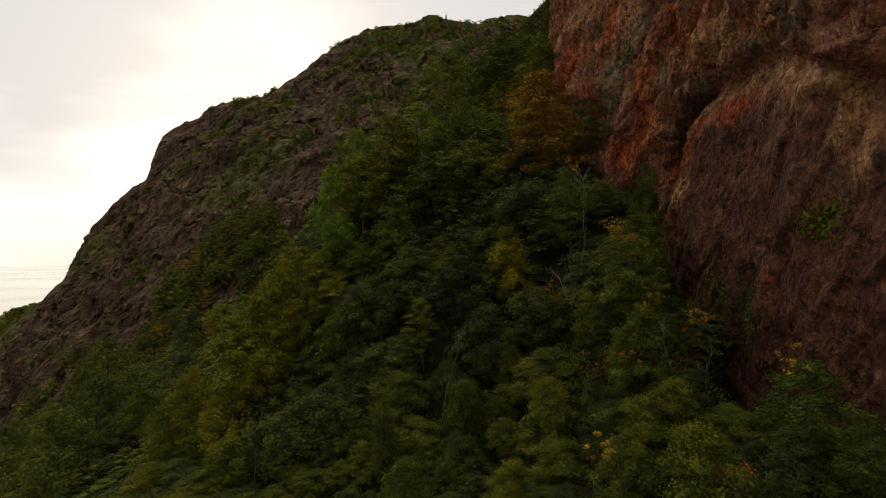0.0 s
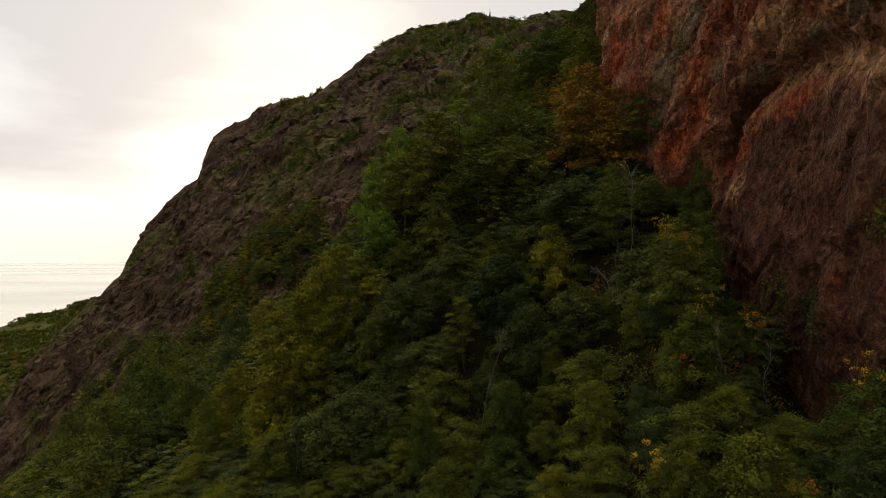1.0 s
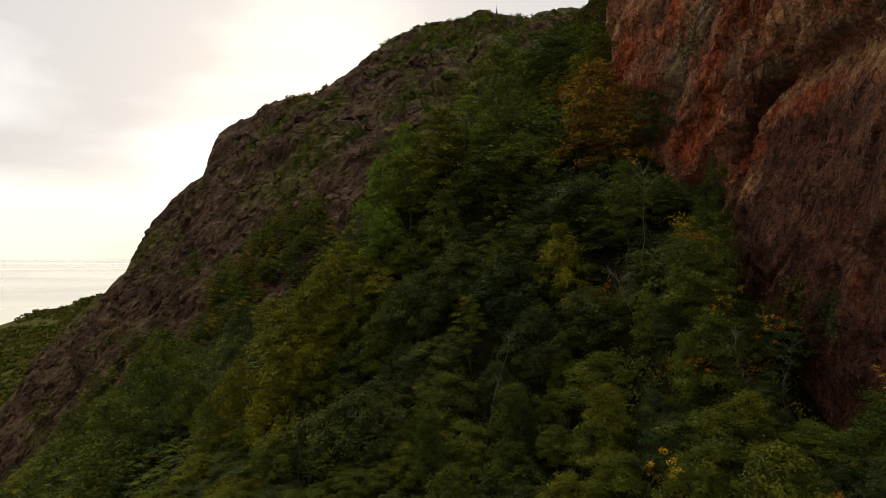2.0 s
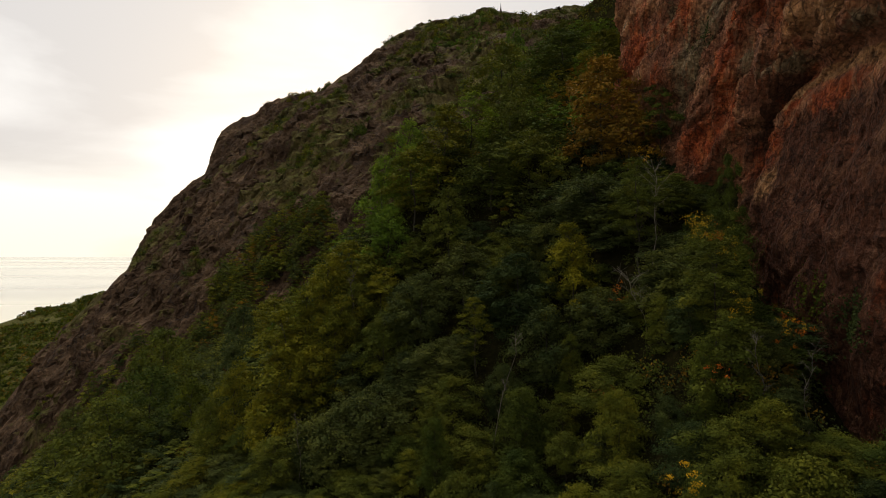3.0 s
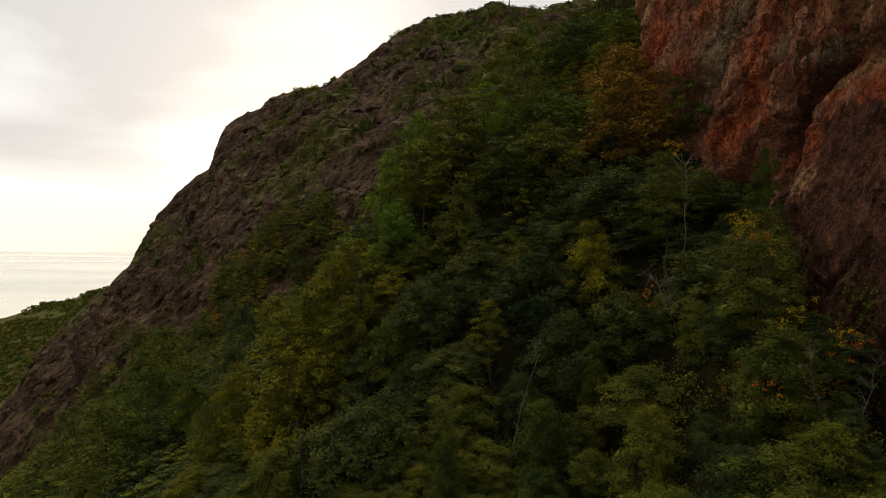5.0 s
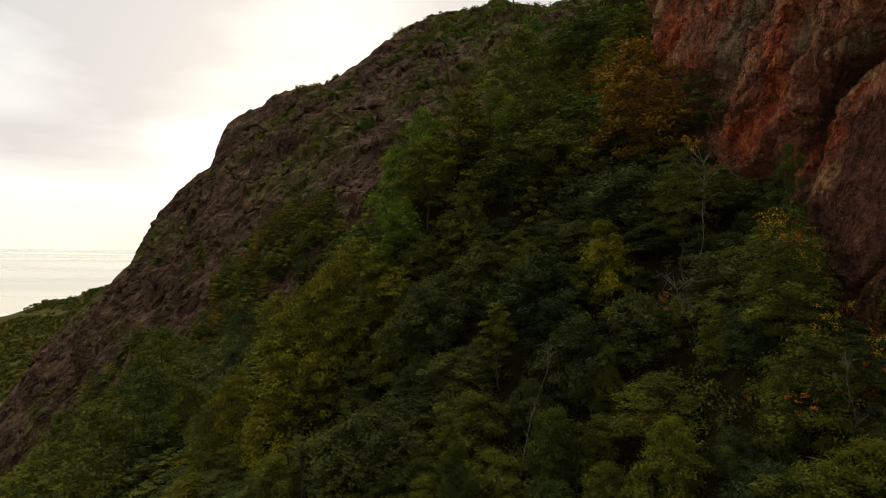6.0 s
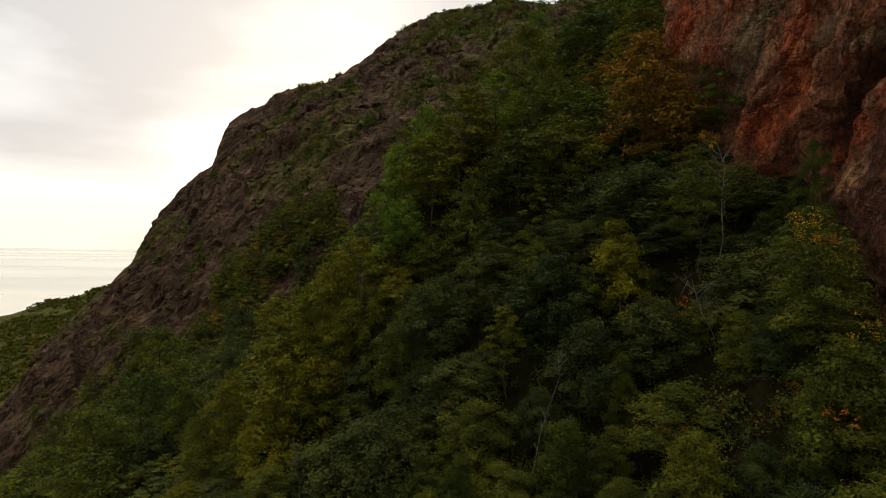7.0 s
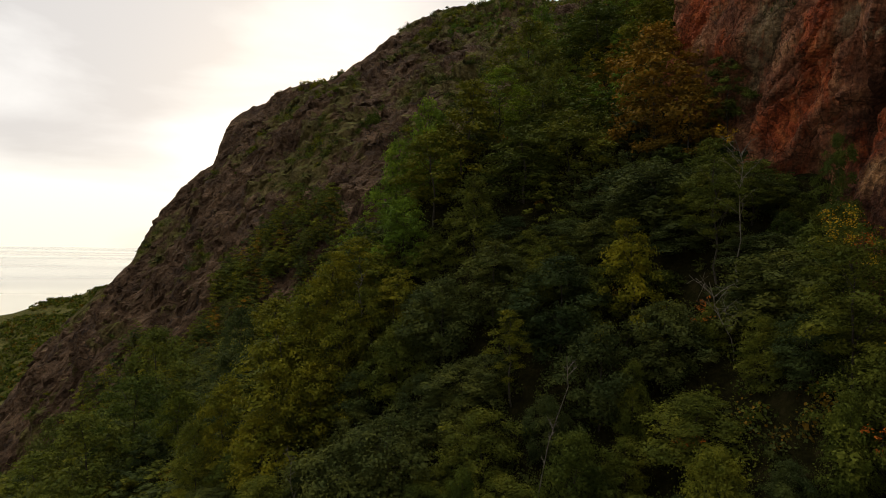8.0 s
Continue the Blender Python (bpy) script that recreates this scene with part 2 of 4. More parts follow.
def leaf_material(name, dark, mid, light, glow=0.2):
    """Leaves of one kind of tree: hue varies from leaf to leaf and from tree to tree."""
    k = Mat(name)
    info = k.n.new("ShaderNodeObjectInfo")
    dark, light = tuple(0.35 * a + 0.65 * b for a, b in zip(dark, mid)), tuple(0.35 * a + 0.65 * b for a, b in zip(light, mid))
    own = k.ramp(k.geo.outputs["Random Per Island"], (0.0, dark), (0.55, mid), (1.0, light))
    own_tree = k.n.new("ShaderNodeAttribute")
    own_tree.attribute_name = "tree_tone"
    tone = k.ramp(k.math("FRACT", k.math("ADD", info.outputs["Random"], own_tree.outputs["Fac"]), 0.0), (0.0, (0.62, 0.76, 0.84)), (0.35, (0.90, 0.96, 0.96)), (0.65, (1.04, 1.04, 0.96)), (1.0, (1.26, 1.20, 0.90)))
    colour = k.mix(1.0, own, tone, "MULTIPLY")
    drift = k.ramp(k.noise(k.pos(), 0.22, 4, 0.6), (0.32, (0.62, 0.68, 0.7)), (0.5, (1.0, 1.0, 1.0)), (0.68, (1.28, 1.22, 1.0)))
    colour = k.mix(1.0, colour, drift, "MULTIPLY")
    sprig = k.ramp(k.noise(k.pos(), 0.85, 3, 0.6), (0.34, (0.66, 0.74, 0.8)), (0.5, (1.0, 1.0, 1.0)), (0.66, (1.34, 1.24, 1.0)))
    colour = k.mix(1.0, colour, sprig, "MULTIPLY")
    d = k.n.new("ShaderNodeBsdfPrincipled")
    d.inputs["Roughness"].default_value, d.inputs["Specular IOR Level"].default_value = 0.7, 0.05
    k.link(colour, d.inputs["Base Color"])
    t = k.n.new("ShaderNodeBsdfTranslucent")
    k.link(colour, t.inputs["Color"])
    x = k.n.new("ShaderNodeMixShader")
    x.inputs[0].default_value = glow
    k.link(d.outputs[0], x.inputs[1])
    k.link(t.outputs[0], x.inputs[2])
    k.link(x.outputs[0], k.out.inputs["Surface"])
    return k.m


def bark_material(name, dark, light):
    k = Mat(name)
    p = k.pos((1, 1, 0.4))
    c = k.ramp(k.noise(p, 9.0, 5, 0.6), (0.38, dark), (0.55, light))
    return k.surface(c, 0.85, k.bump(k.noise(p, 22.0, 4), 0.4, 0.02), 0.2)


def sea_material():
    """Calm pale sea; reflections of sky and cloud are painted in as long streaks."""
    k = Mat("calm_sea")
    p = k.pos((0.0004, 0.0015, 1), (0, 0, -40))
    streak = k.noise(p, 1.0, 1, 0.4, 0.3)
    rough = k.mask(streak, 0.35, 0.65)
    rough = k.math("ADD", k.math("MULTIPLY", rough, 0.2), 0.08)
    # grey cloud reflections and cream sky glare, put into the base colour
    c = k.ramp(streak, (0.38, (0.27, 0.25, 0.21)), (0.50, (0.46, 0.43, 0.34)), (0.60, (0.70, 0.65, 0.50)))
    s = k.surface(c, rough, None, 0.5)
    return s


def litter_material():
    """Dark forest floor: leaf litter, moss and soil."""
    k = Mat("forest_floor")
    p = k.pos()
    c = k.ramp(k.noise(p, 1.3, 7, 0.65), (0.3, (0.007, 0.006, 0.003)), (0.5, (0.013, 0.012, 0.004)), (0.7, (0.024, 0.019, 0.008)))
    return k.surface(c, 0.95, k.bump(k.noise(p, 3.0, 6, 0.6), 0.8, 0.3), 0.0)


M_MOUNTAIN, M_CLIFF, M_SEA, M_LITTER = mountain_material(), cliff_material(), sea_material(), litter_material()
LEAVES = {
    "green": leaf_material("green_leaves", (0.0367, 0.0414, 0.0066), (0.0724, 0.0808, 0.0113), (0.1316, 0.1391, 0.0197)),
    "fresh": leaf_material("fresh_green_leaves", (0.0488, 0.0781, 0.0073), (0.0976, 0.1403, 0.0122), (0.1659, 0.2172, 0.0220)),
    "dark": leaf_material("dark_green_leaves", (0.027, 0.033, 0.009), (0.053, 0.062, 0.016), (0.100, 0.112, 0.027)),
    "yellow_green": leaf_material("yellow_green_leaves", (0.052, 0.052, 0.005), (0.098, 0.096, 0.008), (0.150, 0.140, 0.013)),
    "brown": leaf_material("brown_autumn_leaves", (0.0792, 0.0484, 0.0066), (0.1540, 0.0858, 0.0099), (0.2420, 0.1188, 0.0121)),
    "yellow": leaf_material("yellow_autumn_leaves", (0.16, 0.10, 0.010), (0.36, 0.22, 0.014), (0.55, 0.29, 0.015)),
    "orange": leaf_material("orange_autumn_leaves", (0.14, 0.038, 0.008), (0.30, 0.085, 0.012), (0.45, 0.15, 0.015)),
}
BARK = bark_material("grey_brown_bark", (0.015, 0.012, 0.009), (0.045, 0.037, 0.028))
BIRCH = bark_material("pale_birch_bark", (0.018, 0.015, 0.011), (0.06, 0.05, 0.036))


# ---- lay of the land ----
# plan of the land: heights in metres; plan lines are given by bearing (degrees left of +y) round the valley's head
HEAD = (-2.5, 12.6)
MTN = (-114.8, 43.66, 108.33, -25.26, -12.75, -9.45)
MTN_BUMPS = ((-5, 270, 6, 3.0), (52, 268, 42, 4), (-126, 253, 16, 9), (-68, 196, 16, 7), (-168, 240, 26, -9), (-104, 142, 8, 5))
CREST_AT = (-30, -6, -4.9, -1.8, 0.7, 2.4, 5.9, 7.3, 8.7, 10.4, 12.6, 15.4, 17.5, 19, 20.3, 22.7, 24, 25.6, 27.1, 28.05, 28.6, 30.9, 32.8, 33.9, 35.4, 37.1, 40.4, 42.3, 44.5, 60)
CREST_R = (260, 253, 241, 251, 266, 261, 278, 277, 274, 263, 248, 242, 241, 250, 264, 280, 270, 268, 268, 255, 245, 258, 262, 242, 222, 225, 255, 240, 235, 220)
SPUR = (-28.36, 38.92, 39.92, 14.61, 43.37, 7.3)
SPUR_BUMPS = ((13.5, 43.5, 6, 3.0), (-8, 76, 16, 8.1), (-14, 87, 15, 6.5), (6, 46, 9, -5.1), (-28, 92, 12, -2.5), (-14, 58, 10, -2.5))
EDGE_AT = (-20, -12, -8, -5.9, -2, 1.4, 5.4, 8.8, 13, 17.3, 20, 24, 30, 40, 50)
EDGE_R = (122, 124, 122, 118, 112, 102, 84, 75, 80, 88, 95, 108, 112, 130, 130)
WALL_Y = (-10, 20, 28, 36, 45, 56, 58, 62, 66, 70, 74, 77, 79, 82, 86, 92, 110)
WALL_X = (27, 25.5, 24.5, 23.6, 24.0, 24.0, 24.3, 23.4, 20.8, 19.2, 17.4, 16.1, 16.4, 19, 25, 34, 54)
CANOPY = 5.2
SEA_Z = -118.0


def bearing(x, y):
    """Bearing in degrees and distance from the valley's head."""
    dx, dy = x - HEAD[0], y - HEAD[1]
    return np.degrees(np.arctan2(-dx, dy)), np.hypot(dx, dy)


def held(x, y, at, radius):
    """The place, drawn back along its bearing to a plan line, and how far beyond that line it lies."""
    b, r = bearing(x, y)
    rc = np.interp(b, at, radius)
    k = np.minimum(1.0, rc / np.maximum(r, 1e-6))
    return HEAD[0] + (x - HEAD[0]) * k, HEAD[1] + (y - HEAD[1]) * k, np.maximum(r - rc, 0)

def smooth(e0, e1, v):
    t = np.clip((v - e0) / (e1 - e0), 0, 1)
    return t * t * (3 - 2 * t)


def perlin(x, y, seed=0):
    """Gradient noise in the plane, about -0.7 to 0.7, for arrays."""
    xi, yi = np.floor(x).astype(np.int64), np.floor(y).astype(np.int64)
    xf, yf = x - xi, y - yi

    def corner(i, j, dx, dy):
        h = (i * 374761393 + j * 668265263 + seed * 974634777) & 0xFFFFFFFF
        h = ((h ^ (h >> 13)) * 1274126177) & 0xFFFFFFFF
        a = (h ^ (h >> 16)) % 4096 * (2 * np.pi / 4096)
        return np.cos(a) * dx + np.sin(a) * dy

    u, v = xf**3 * (xf * (xf * 6 - 15) + 10), yf**3 * (yf * (yf * 6 - 15) + 10)
    lo = corner(xi, yi, xf, yf) * (1 - u) + corner(xi + 1, yi, xf - 1, yf) * u
    hi = corner(xi, yi + 1, xf, yf - 1) * (1 - u) + corner(xi + 1, yi + 1, xf - 1, yf - 1) * u
    return lo * (1 - v) + hi * v


def fbm(x, y, octaves=4, seed=0, ridged=False):
    total, gain = 0 * x, 1.0
    for o in range(octaves):
        n = perlin(x * 2**o, y * 2**o, seed + 7 * o)
        total = total + gain * (0.45 - np.abs(n) * 1.8 if ridged else n)
        gain *= 0.5
    return total


def bell(x, y, cx, cy, r, h):
    return h * np.exp(-((x - cx) ** 2 + (y - cy) ** 2) / (r * r))


def mountain_height(x, y):
    """The rocky mountainside: a broad convex slope that ends in a crest."""
    x, y, over = held(x, y, CREST_AT, CREST_R)
    a, b = x / 100, y / 100
    z = MTN[0] + MTN[1] * a + MTN[2] * b + MTN[3] * a * a + MTN[4] * a * b + MTN[5] * b * b
    for one in MTN_BUMPS:
        z = z + bell(x, y, *one)
    return z - 0.75 * over


def spur_height(x, y):
    """The wooded spur under the red cliff, falling off behind its edge."""
    x, y, over = held(x, y, EDGE_AT, EDGE_R)
    a, b = x / 100, y / 100
    z = SPUR[0] + SPUR[1] * a + SPUR[2] * b + SPUR[3] * a * a + SPUR[4] * a * b + SPUR[5] * b * b
    for one in SPUR_BUMPS:
        z = z + bell(x, y, *one)
    # a steep trough runs along the foot of the red cliff
    wall = np.interp(y, WALL_Y, WALL_X) - x
    z = z - np.interp(y, (29, 37, 51, 56, 62, 68, 74), (0, 11, 11, 10, 6.5, 3, 1)) * np.exp(-((np.clip(wall, 0, 40) / 6.0) ** 2))
    return z - CANOPY - 0.9 * over


def hill_height(x, y):
    """The low wooded hill beyond the mountain's foot."""
    s = (-x * 0.66 + y * 0.75) - 600
    t = x * 0.75 + y * 0.66
    return -60 + 0.3 * np.clip(t, -250, 200) - np.where(s < 0, -0.25 * s, 0.8 * s)


def cells(x, y, seed=0):
    """Broken-rock pattern for arrays: each cell has a random level and tilt; also the closeness of its border (0 on it)."""
    xi, yi = np.floor(x).astype(np.int64), np.floor(y).astype(np.int64)
    f1, f2, level = np.full(x.shape, 9.0), np.full(x.shape, 9.0), np.zeros(x.shape)
    for di in (-1, 0, 1):
        for dj in (-1, 0, 1):
            i, j = xi + di, yi + dj
            h = (i * 374761393 + j * 668265263 + seed * 974634777) & 0xFFFFFFFF
            h = ((h ^ (h >> 13)) * 1274126177) & 0xFFFFFFFF
            h = h ^ (h >> 16)
            dx, dy = i + (h % 1024) / 1024 - x, j + (h // 1024 % 1024) / 1024 - y
            d = np.hypot(dx, dy)
            near = d < f1
            f2 = np.where(near, f1, np.minimum(f2, d))
            slant = (h // 64 % 509 / 509 - 0.5) * dx + (h // 256 % 491 / 491 - 0.5) * dy
            level = np.where(near, (h // 4096 % 997) / 997 - 0.5 + 1.3 * slant, level)
            f1 = np.where(near, d, f1)
    return level, f2 - f1


def relief(x, y, z):
    """Crags, slabs, gullies and ledges of bare rock."""
    across, rise = 0.78 * x - 0.62 * y, 0.62 * x + 0.78 * y
    wx, wy = 5 * perlin(x / 17, y / 17, 31) + 1.2 * perlin(x / 4, y / 4, 35), 5 * perlin(x / 17, y / 17, 33) + 1.2 * perlin(x / 4, y / 4, 36)
    gully = fbm((across + wx) / 34, (rise + wy) / 44 + 3.1, 3, 11, True) * 3.4 - 0.6
    a, ea = cells((across + wx + 0.4 * rise) / 16, (rise + wy) / 13, 3)
    b, eb = cells((across + wx) / 6.5, (rise + wy - 0.4 * across) / 6, 4)
    c, ec = cells((across + wx) / 2.7, (rise + wy) / 2.9, 6)
    d, _ = cells((across + wx) / 1.3, (rise + wy) / 1.4, 7)
    blocks = a * 3.8 * smooth(0, 0.10, ea) + b * 2.4 * smooth(0, 0.18, eb) + c * 1.1 * smooth(0, 0.35, ec) + d * 0.2
    cuts = (1 - smooth(0, 0.10, ea)) * 1.2 + (1 - smooth(0, 0.12, eb)) * 0.6 + (1 - smooth(0, 0.2, ec)) * 0.2
    return gully + blocks - cuts


def turf(x, y):
    """How far grass and moss cover the rock of the mountain, from 0 to 1."""
    b, r = bearing(x, y)
    patchy = fbm(x / 26, y / 26, 5, 17) * 1.2
    green = 0.36 * smooth(16, 4, b) + bell(x, y, -22, 245, 20, 0.35) + bell(x, y, -45, 182, 15, 0.6) + bell(x, y, -78, 218, 16, 0.5) + bell(x, y, -92, 190, 15, 0.3)
    low = mountain_height(x, y) - spur_height(x, y)
    hill = smooth(-4, 4, hill_height(x, y) - mountain_height(x, y))
    return np.clip((patchy + green + 0.6 * smooth(22, 5, low) - 0.15 + 2 * hill) * 2.2, 0, 1)


def land(x, y):
    """Height of the ground and how much of it is bare mountain rock, for arrays."""
    m, s, h = mountain_height(x, y), spur_height(x, y), hill_height(x, y)
    rocky = np.maximum(smooth(-6, 4, m - np.maximum(s, h)), smooth(-1, 1, h - s))
    b, r = bearing(x, y)
    brow = 0.30 + 0.70 * smooth(0, 22, np.interp(b, CREST_AT, CREST_R) - r)
    m = m + relief(x, y, m) * smooth(-20, 10, m - s) * brow - 1.0 * (1 - brow)
    step = m / 3.1 + 1.3 * fbm(x / 22, y / 22, 3, 41)
    step = step - np.floor(step)
    m = m + 1.5 * (smooth(0.62, 1.0, step) - step) * smooth(-0.25, 0.3, fbm(x / 18, y / 18, 3, 43)) * smooth(-10, 10, m - s) * brow
    s = s + fbm(x / 9, y / 9, 3, 3) * 1.2
    h = h + fbm(x / 40, y / 40, 4, 4) * 6
    top = np.maximum(np.maximum(m, s), h)
    return np.maximum(top, -130.0), rocky


# ---- building blocks ----
def mesh_object(name, verts, faces, material, parent=None, label="", shade=True):
    """One mesh object out of arrays of places and faces (all triangles or all quads)."""
    verts, faces = np.asarray(verts, np.float32), np.asarray(faces, np.int32)
    me = bpy.data.meshes.new(name)
    n = faces.shape[1]
    me.vertices.add(len(verts))
    me.vertices.foreach_set("co", verts.ravel())
    me.loops.add(faces.size)
    me.loops.foreach_set("vertex_index", faces.ravel())
    me.polygons.add(len(faces))
    me.polygons.foreach_set("loop_start", np.arange(0, faces.size, n, dtype=np.int32))
    me.polygons.foreach_set("use_smooth", np.full(len(faces), shade))
    me.update(calc_edges=True)
    me.validate()
    me.materials.append(material)
    ob = new(name, me)
    if parent is not None:
        ob.parent = parent
    if label:
        tagged(ob, label)
    return ob


def grid_faces(nx, ny):
    i, j = np.meshgrid(np.arange(nx - 1), np.arange(ny - 1), indexing="ij")
    a = (i * ny + j).ravel()
    return np.stack([a, a + ny, a + ny + 1, a + 1], -1)


def leaf_quads(rng, at, size, out, loose=0.6):
    """Small pointed leaves at the given places: folded along the midrib, turned mostly along the given ways."""
    n = len(at)
    up = out + rng.normal(0, loose, (n, 3))
    up /= np.linalg.norm(up, axis=1, keepdims=True) + 1e-9
    ahead = np.cross(up, rng.normal(0, 1, (n, 3)))
    ahead /= np.linalg.norm(ahead, axis=1, keepdims=True) + 1e-9
    side = np.cross(up, ahead)
    ln = (size * rng.uniform(0.7, 1.3, n))[:, None]
    wd = ln * 0.46
    v = np.stack([at - ahead * ln * 0.5, at + side * wd + up * wd * 0.2, at + ahead * ln * 0.5, at - side * wd + up * wd * 0.2], 1)
    return v.reshape(-1, 3), np.arange(4 * n).reshape(-1, 4)


def tube(points, radii, sides=6):
    """A tapered tube along points."""
    points = np.asarray(points, float)
    ahead = np.gradient(points, axis=0)
    ahead /= np.linalg.norm(ahead, axis=1, keepdims=True) + 1e-9
    ref = np.array([0.31, 0.87, 0.12])
    s = np.cross(ahead, ref)
    s /= np.linalg.norm(s, axis=1, keepdims=True) + 1e-9
    t = np.cross(ahead, s)
    a = np.linspace(0, 2 * np.pi, sides, endpoint=False)
    ring = np.cos(a)[None, :, None] * s[:, None] + np.sin(a)[None, :, None] * t[:, None]
    v = points[:, None] + ring * np.asarray(radii)[:, None, None]
    n = len(points)
    f = [(i * sides + j, i * sides + (j + 1) % sides, (i + 1) * sides + (j + 1) % sides, (i + 1) * sides + j) for i in range(n - 1) for j in range(sides)]
    return v.reshape(-1, 3), np.array(f)


def joined(pieces):
    vs, fs, k = [], [], 0
    for v, f in pieces:
        vs.append(v)
        fs.append(f + k)
        k += len(v)
    return np.concatenate(vs), np.concatenate(fs)


CROWNS = {}


def leafy(name, v, f, kind):
    """A mesh of leaves and leafy clumps; a face that names its last corner twice is a triangle."""
    me = bpy.data.meshes.new(name)
    tri = f[:, 2] == f[:, 3]
    keep = np.ones(f.shape, bool)
    keep[tri, 3] = False
    count = np.where(tri, 3, 4)
    me.vertices.add(len(v))
    me.vertices.foreach_set("co", np.asarray(v, np.float32).ravel())
    me.loops.add(int(count.sum()))
    me.loops.foreach_set("vertex_index", f[keep].astype(np.int32))
    me.polygons.add(len(f))
    me.polygons.foreach_set("loop_start", (np.cumsum(count) - count).astype(np.int32))
    me.polygons.foreach_set("use_smooth", np.zeros(len(f), bool))
    me.update(calc_edges=True)
    me.validate()
    me.materials.append(LEAVES[kind])
    CROWNS[me.name] = (np.asarray(v), f)
    return new(name, me)


def ball_mesh(cut):
    """Corners and triangles of a unit ball, split a few times."""
    bm = bmesh.new()
    bmesh.ops.create_icosphere(bm, subdivisions=cut, radius=1.0)
    bm.verts.ensure_lookup_table()
    v = np.array([vert.co[:] for vert in bm.verts])
    f = np.array([[vert.index for vert in face.verts] for face in bm.faces])
    bm.free()
    return v, f


BALLS = {1: ball_mesh(1), 2: ball_mesh(2)}


def make_tree(name, kind, seed, height=8.0, spread=2.4, pads=50, per=40, leaf=0.17, cut=1, full=1.0, bark=None, peak=0.8, base=0.08, label=""):
    """A deciduous tree: a trunk with limbs that carry tiers of flat leafy sprays, with deep gaps between them."""
    rng = np.random.default_rng(seed)
    root = new(name)
    n = 9
    h = np.linspace(0, 1, n)
    bend = np.cumsum(rng.normal(0, 0.05, (n, 2)), 0) * height * 0.3
    stem = np.c_[bend, h * height * 0.97 - 0.6 * (h == 0)]
    thick = 0.006 * height + 0.018
    tubes = [tube(stem, thick * (1 - 0.88 * h) + 0.012, 6)]
    # the sprays sit near the skin of a lumpy egg-shaped crown, wide ones low and small ones at the tip
    c = np.linspace(0.0, 1.0, pads) ** (0.6 if peak < 0.7 else 0.8)
    c = np.clip(c + rng.normal(0, 0.02, pads), 0.0, 0.985)
    t = base + (1 - base) * c
    a = np.arange(pads) * 2.39996 + rng.normal(0, 0.35, pads)

    def girth(part_way):
        return spread * np.sin(np.pi * (0.10 + 0.90 * part_way) ** (1.15 * peak) * 0.97 + 0.03) ** 0.7

    wide = girth(c)
    lump = 1 + 0.22 * np.sin(2 * a + 5 * c + seed) + 0.16 * np.sin(3 * a - 11 * c + 2 * seed)
    out = wide * lump * np.where(rng.uniform(0, 1, pads) < 0.72, rng.uniform(0.74, 1.0, pads), rng.uniform(0.25, 0.7, pads))
    mid = np.stack([np.interp(t, h, stem[:, 0]) + np.cos(a) * out, np.interp(t, h, stem[:, 1]) + np.sin(a) * out, t * height], -1)
    size = spread * rng.uniform(0.24, 0.46, pads) * (1.12 - 0.5 * c**3)
    keep = rng.permutation(pads)[: max(8, int(pads * full))]
    for i in rng.permutation(pads)[:16]:
        k = max(0.06, t[i] - 0.08 - 0.12 * out[i] / spread)
        p0 = np.array([np.interp(k, h, stem[:, c]) for c in range(3)])
        u = np.linspace(0, 1, 4)[:, None]
        pts = p0 + (mid[i] - p0) * u + np.array([0, 0, 1]) * np.sin(u * np.pi) * -0.05 * out[i] + rng.normal(0, 0.04, (4, 3)) * out[i] * u
        tubes.append(tube(pts, (thick * 0.34 * (1 - k * 0.6)) * (1 - 0.85 * u[:, 0]) + 0.006, 4))
    v, f = joined(tubes)
    mesh_object("trunk", v, f, bark or BARK, root)
    at, ways, clumps = [], [], []
    ball, sides = BALLS[cut]
    corners = np.arange(sides.size).reshape(-1, 3)[:, [0, 1, 2, 2]]
    for i in keep:
        count = max(6, int(per * (size[i] / (spread * 0.35)) ** 1.8))
        d = rng.normal(0, 1, (count, 3))
        d[:, 2] = np.abs(d[:, 2]) * 0.9 - 0.22
        d /= np.linalg.norm(d, axis=1, keepdims=True)
        # each spray is a shallow dome of a few lobes that droops outwards
        turn = np.arctan2(d[:, 1], d[:, 0])
        lobe = 1 + 0.28 * np.sin(3 * turn + i) + 0.16 * np.sin(5 * turn + 2.3 * i)
        reach = np.where(rng.uniform(0, 1, count) < 0.85, rng.uniform(0.52, 1.04, count), rng.uniform(1.0, 1.4, count)) * lobe
        q = d * reach[:, None] * size[i] * (1.0, 1.0, 0.72)
        q[:, 2] -= 0.30 * (q[:, 0] * math.cos(a[i]) + q[:, 1] * math.sin(a[i])) * min(1.0, out[i] / spread)
        at.append(mid[i] + q)
        # the close-packed leaves under the skin of the spray
        turn = np.arctan2(ball[:, 1], ball[:, 0])
        lobe = 1 + 0.28 * np.sin(3 * turn + i) + 0.16 * np.sin(5 * turn + 2.3 * i)
        b = ball * (lobe * rng.uniform(0.42, 0.68, len(ball)))[:, None] * size[i] * np.where(ball[:, 2:] > 0, (1.0, 1.0, 0.62), (1.0, 1.0, 0.35))
        b[:, 2] -= 0.30 * (b[:, 0] * math.cos(a[i]) + b[:, 1] * math.sin(a[i])) * min(1.0, out[i] / spread)
        b = b[sides].reshape(-1, 3, 3)
        b = b + (b.mean(1, keepdims=True) - b) * (rng.uniform(0.14, 0.42, (len(b), 1, 1)) if cut > 1 else 0.08)
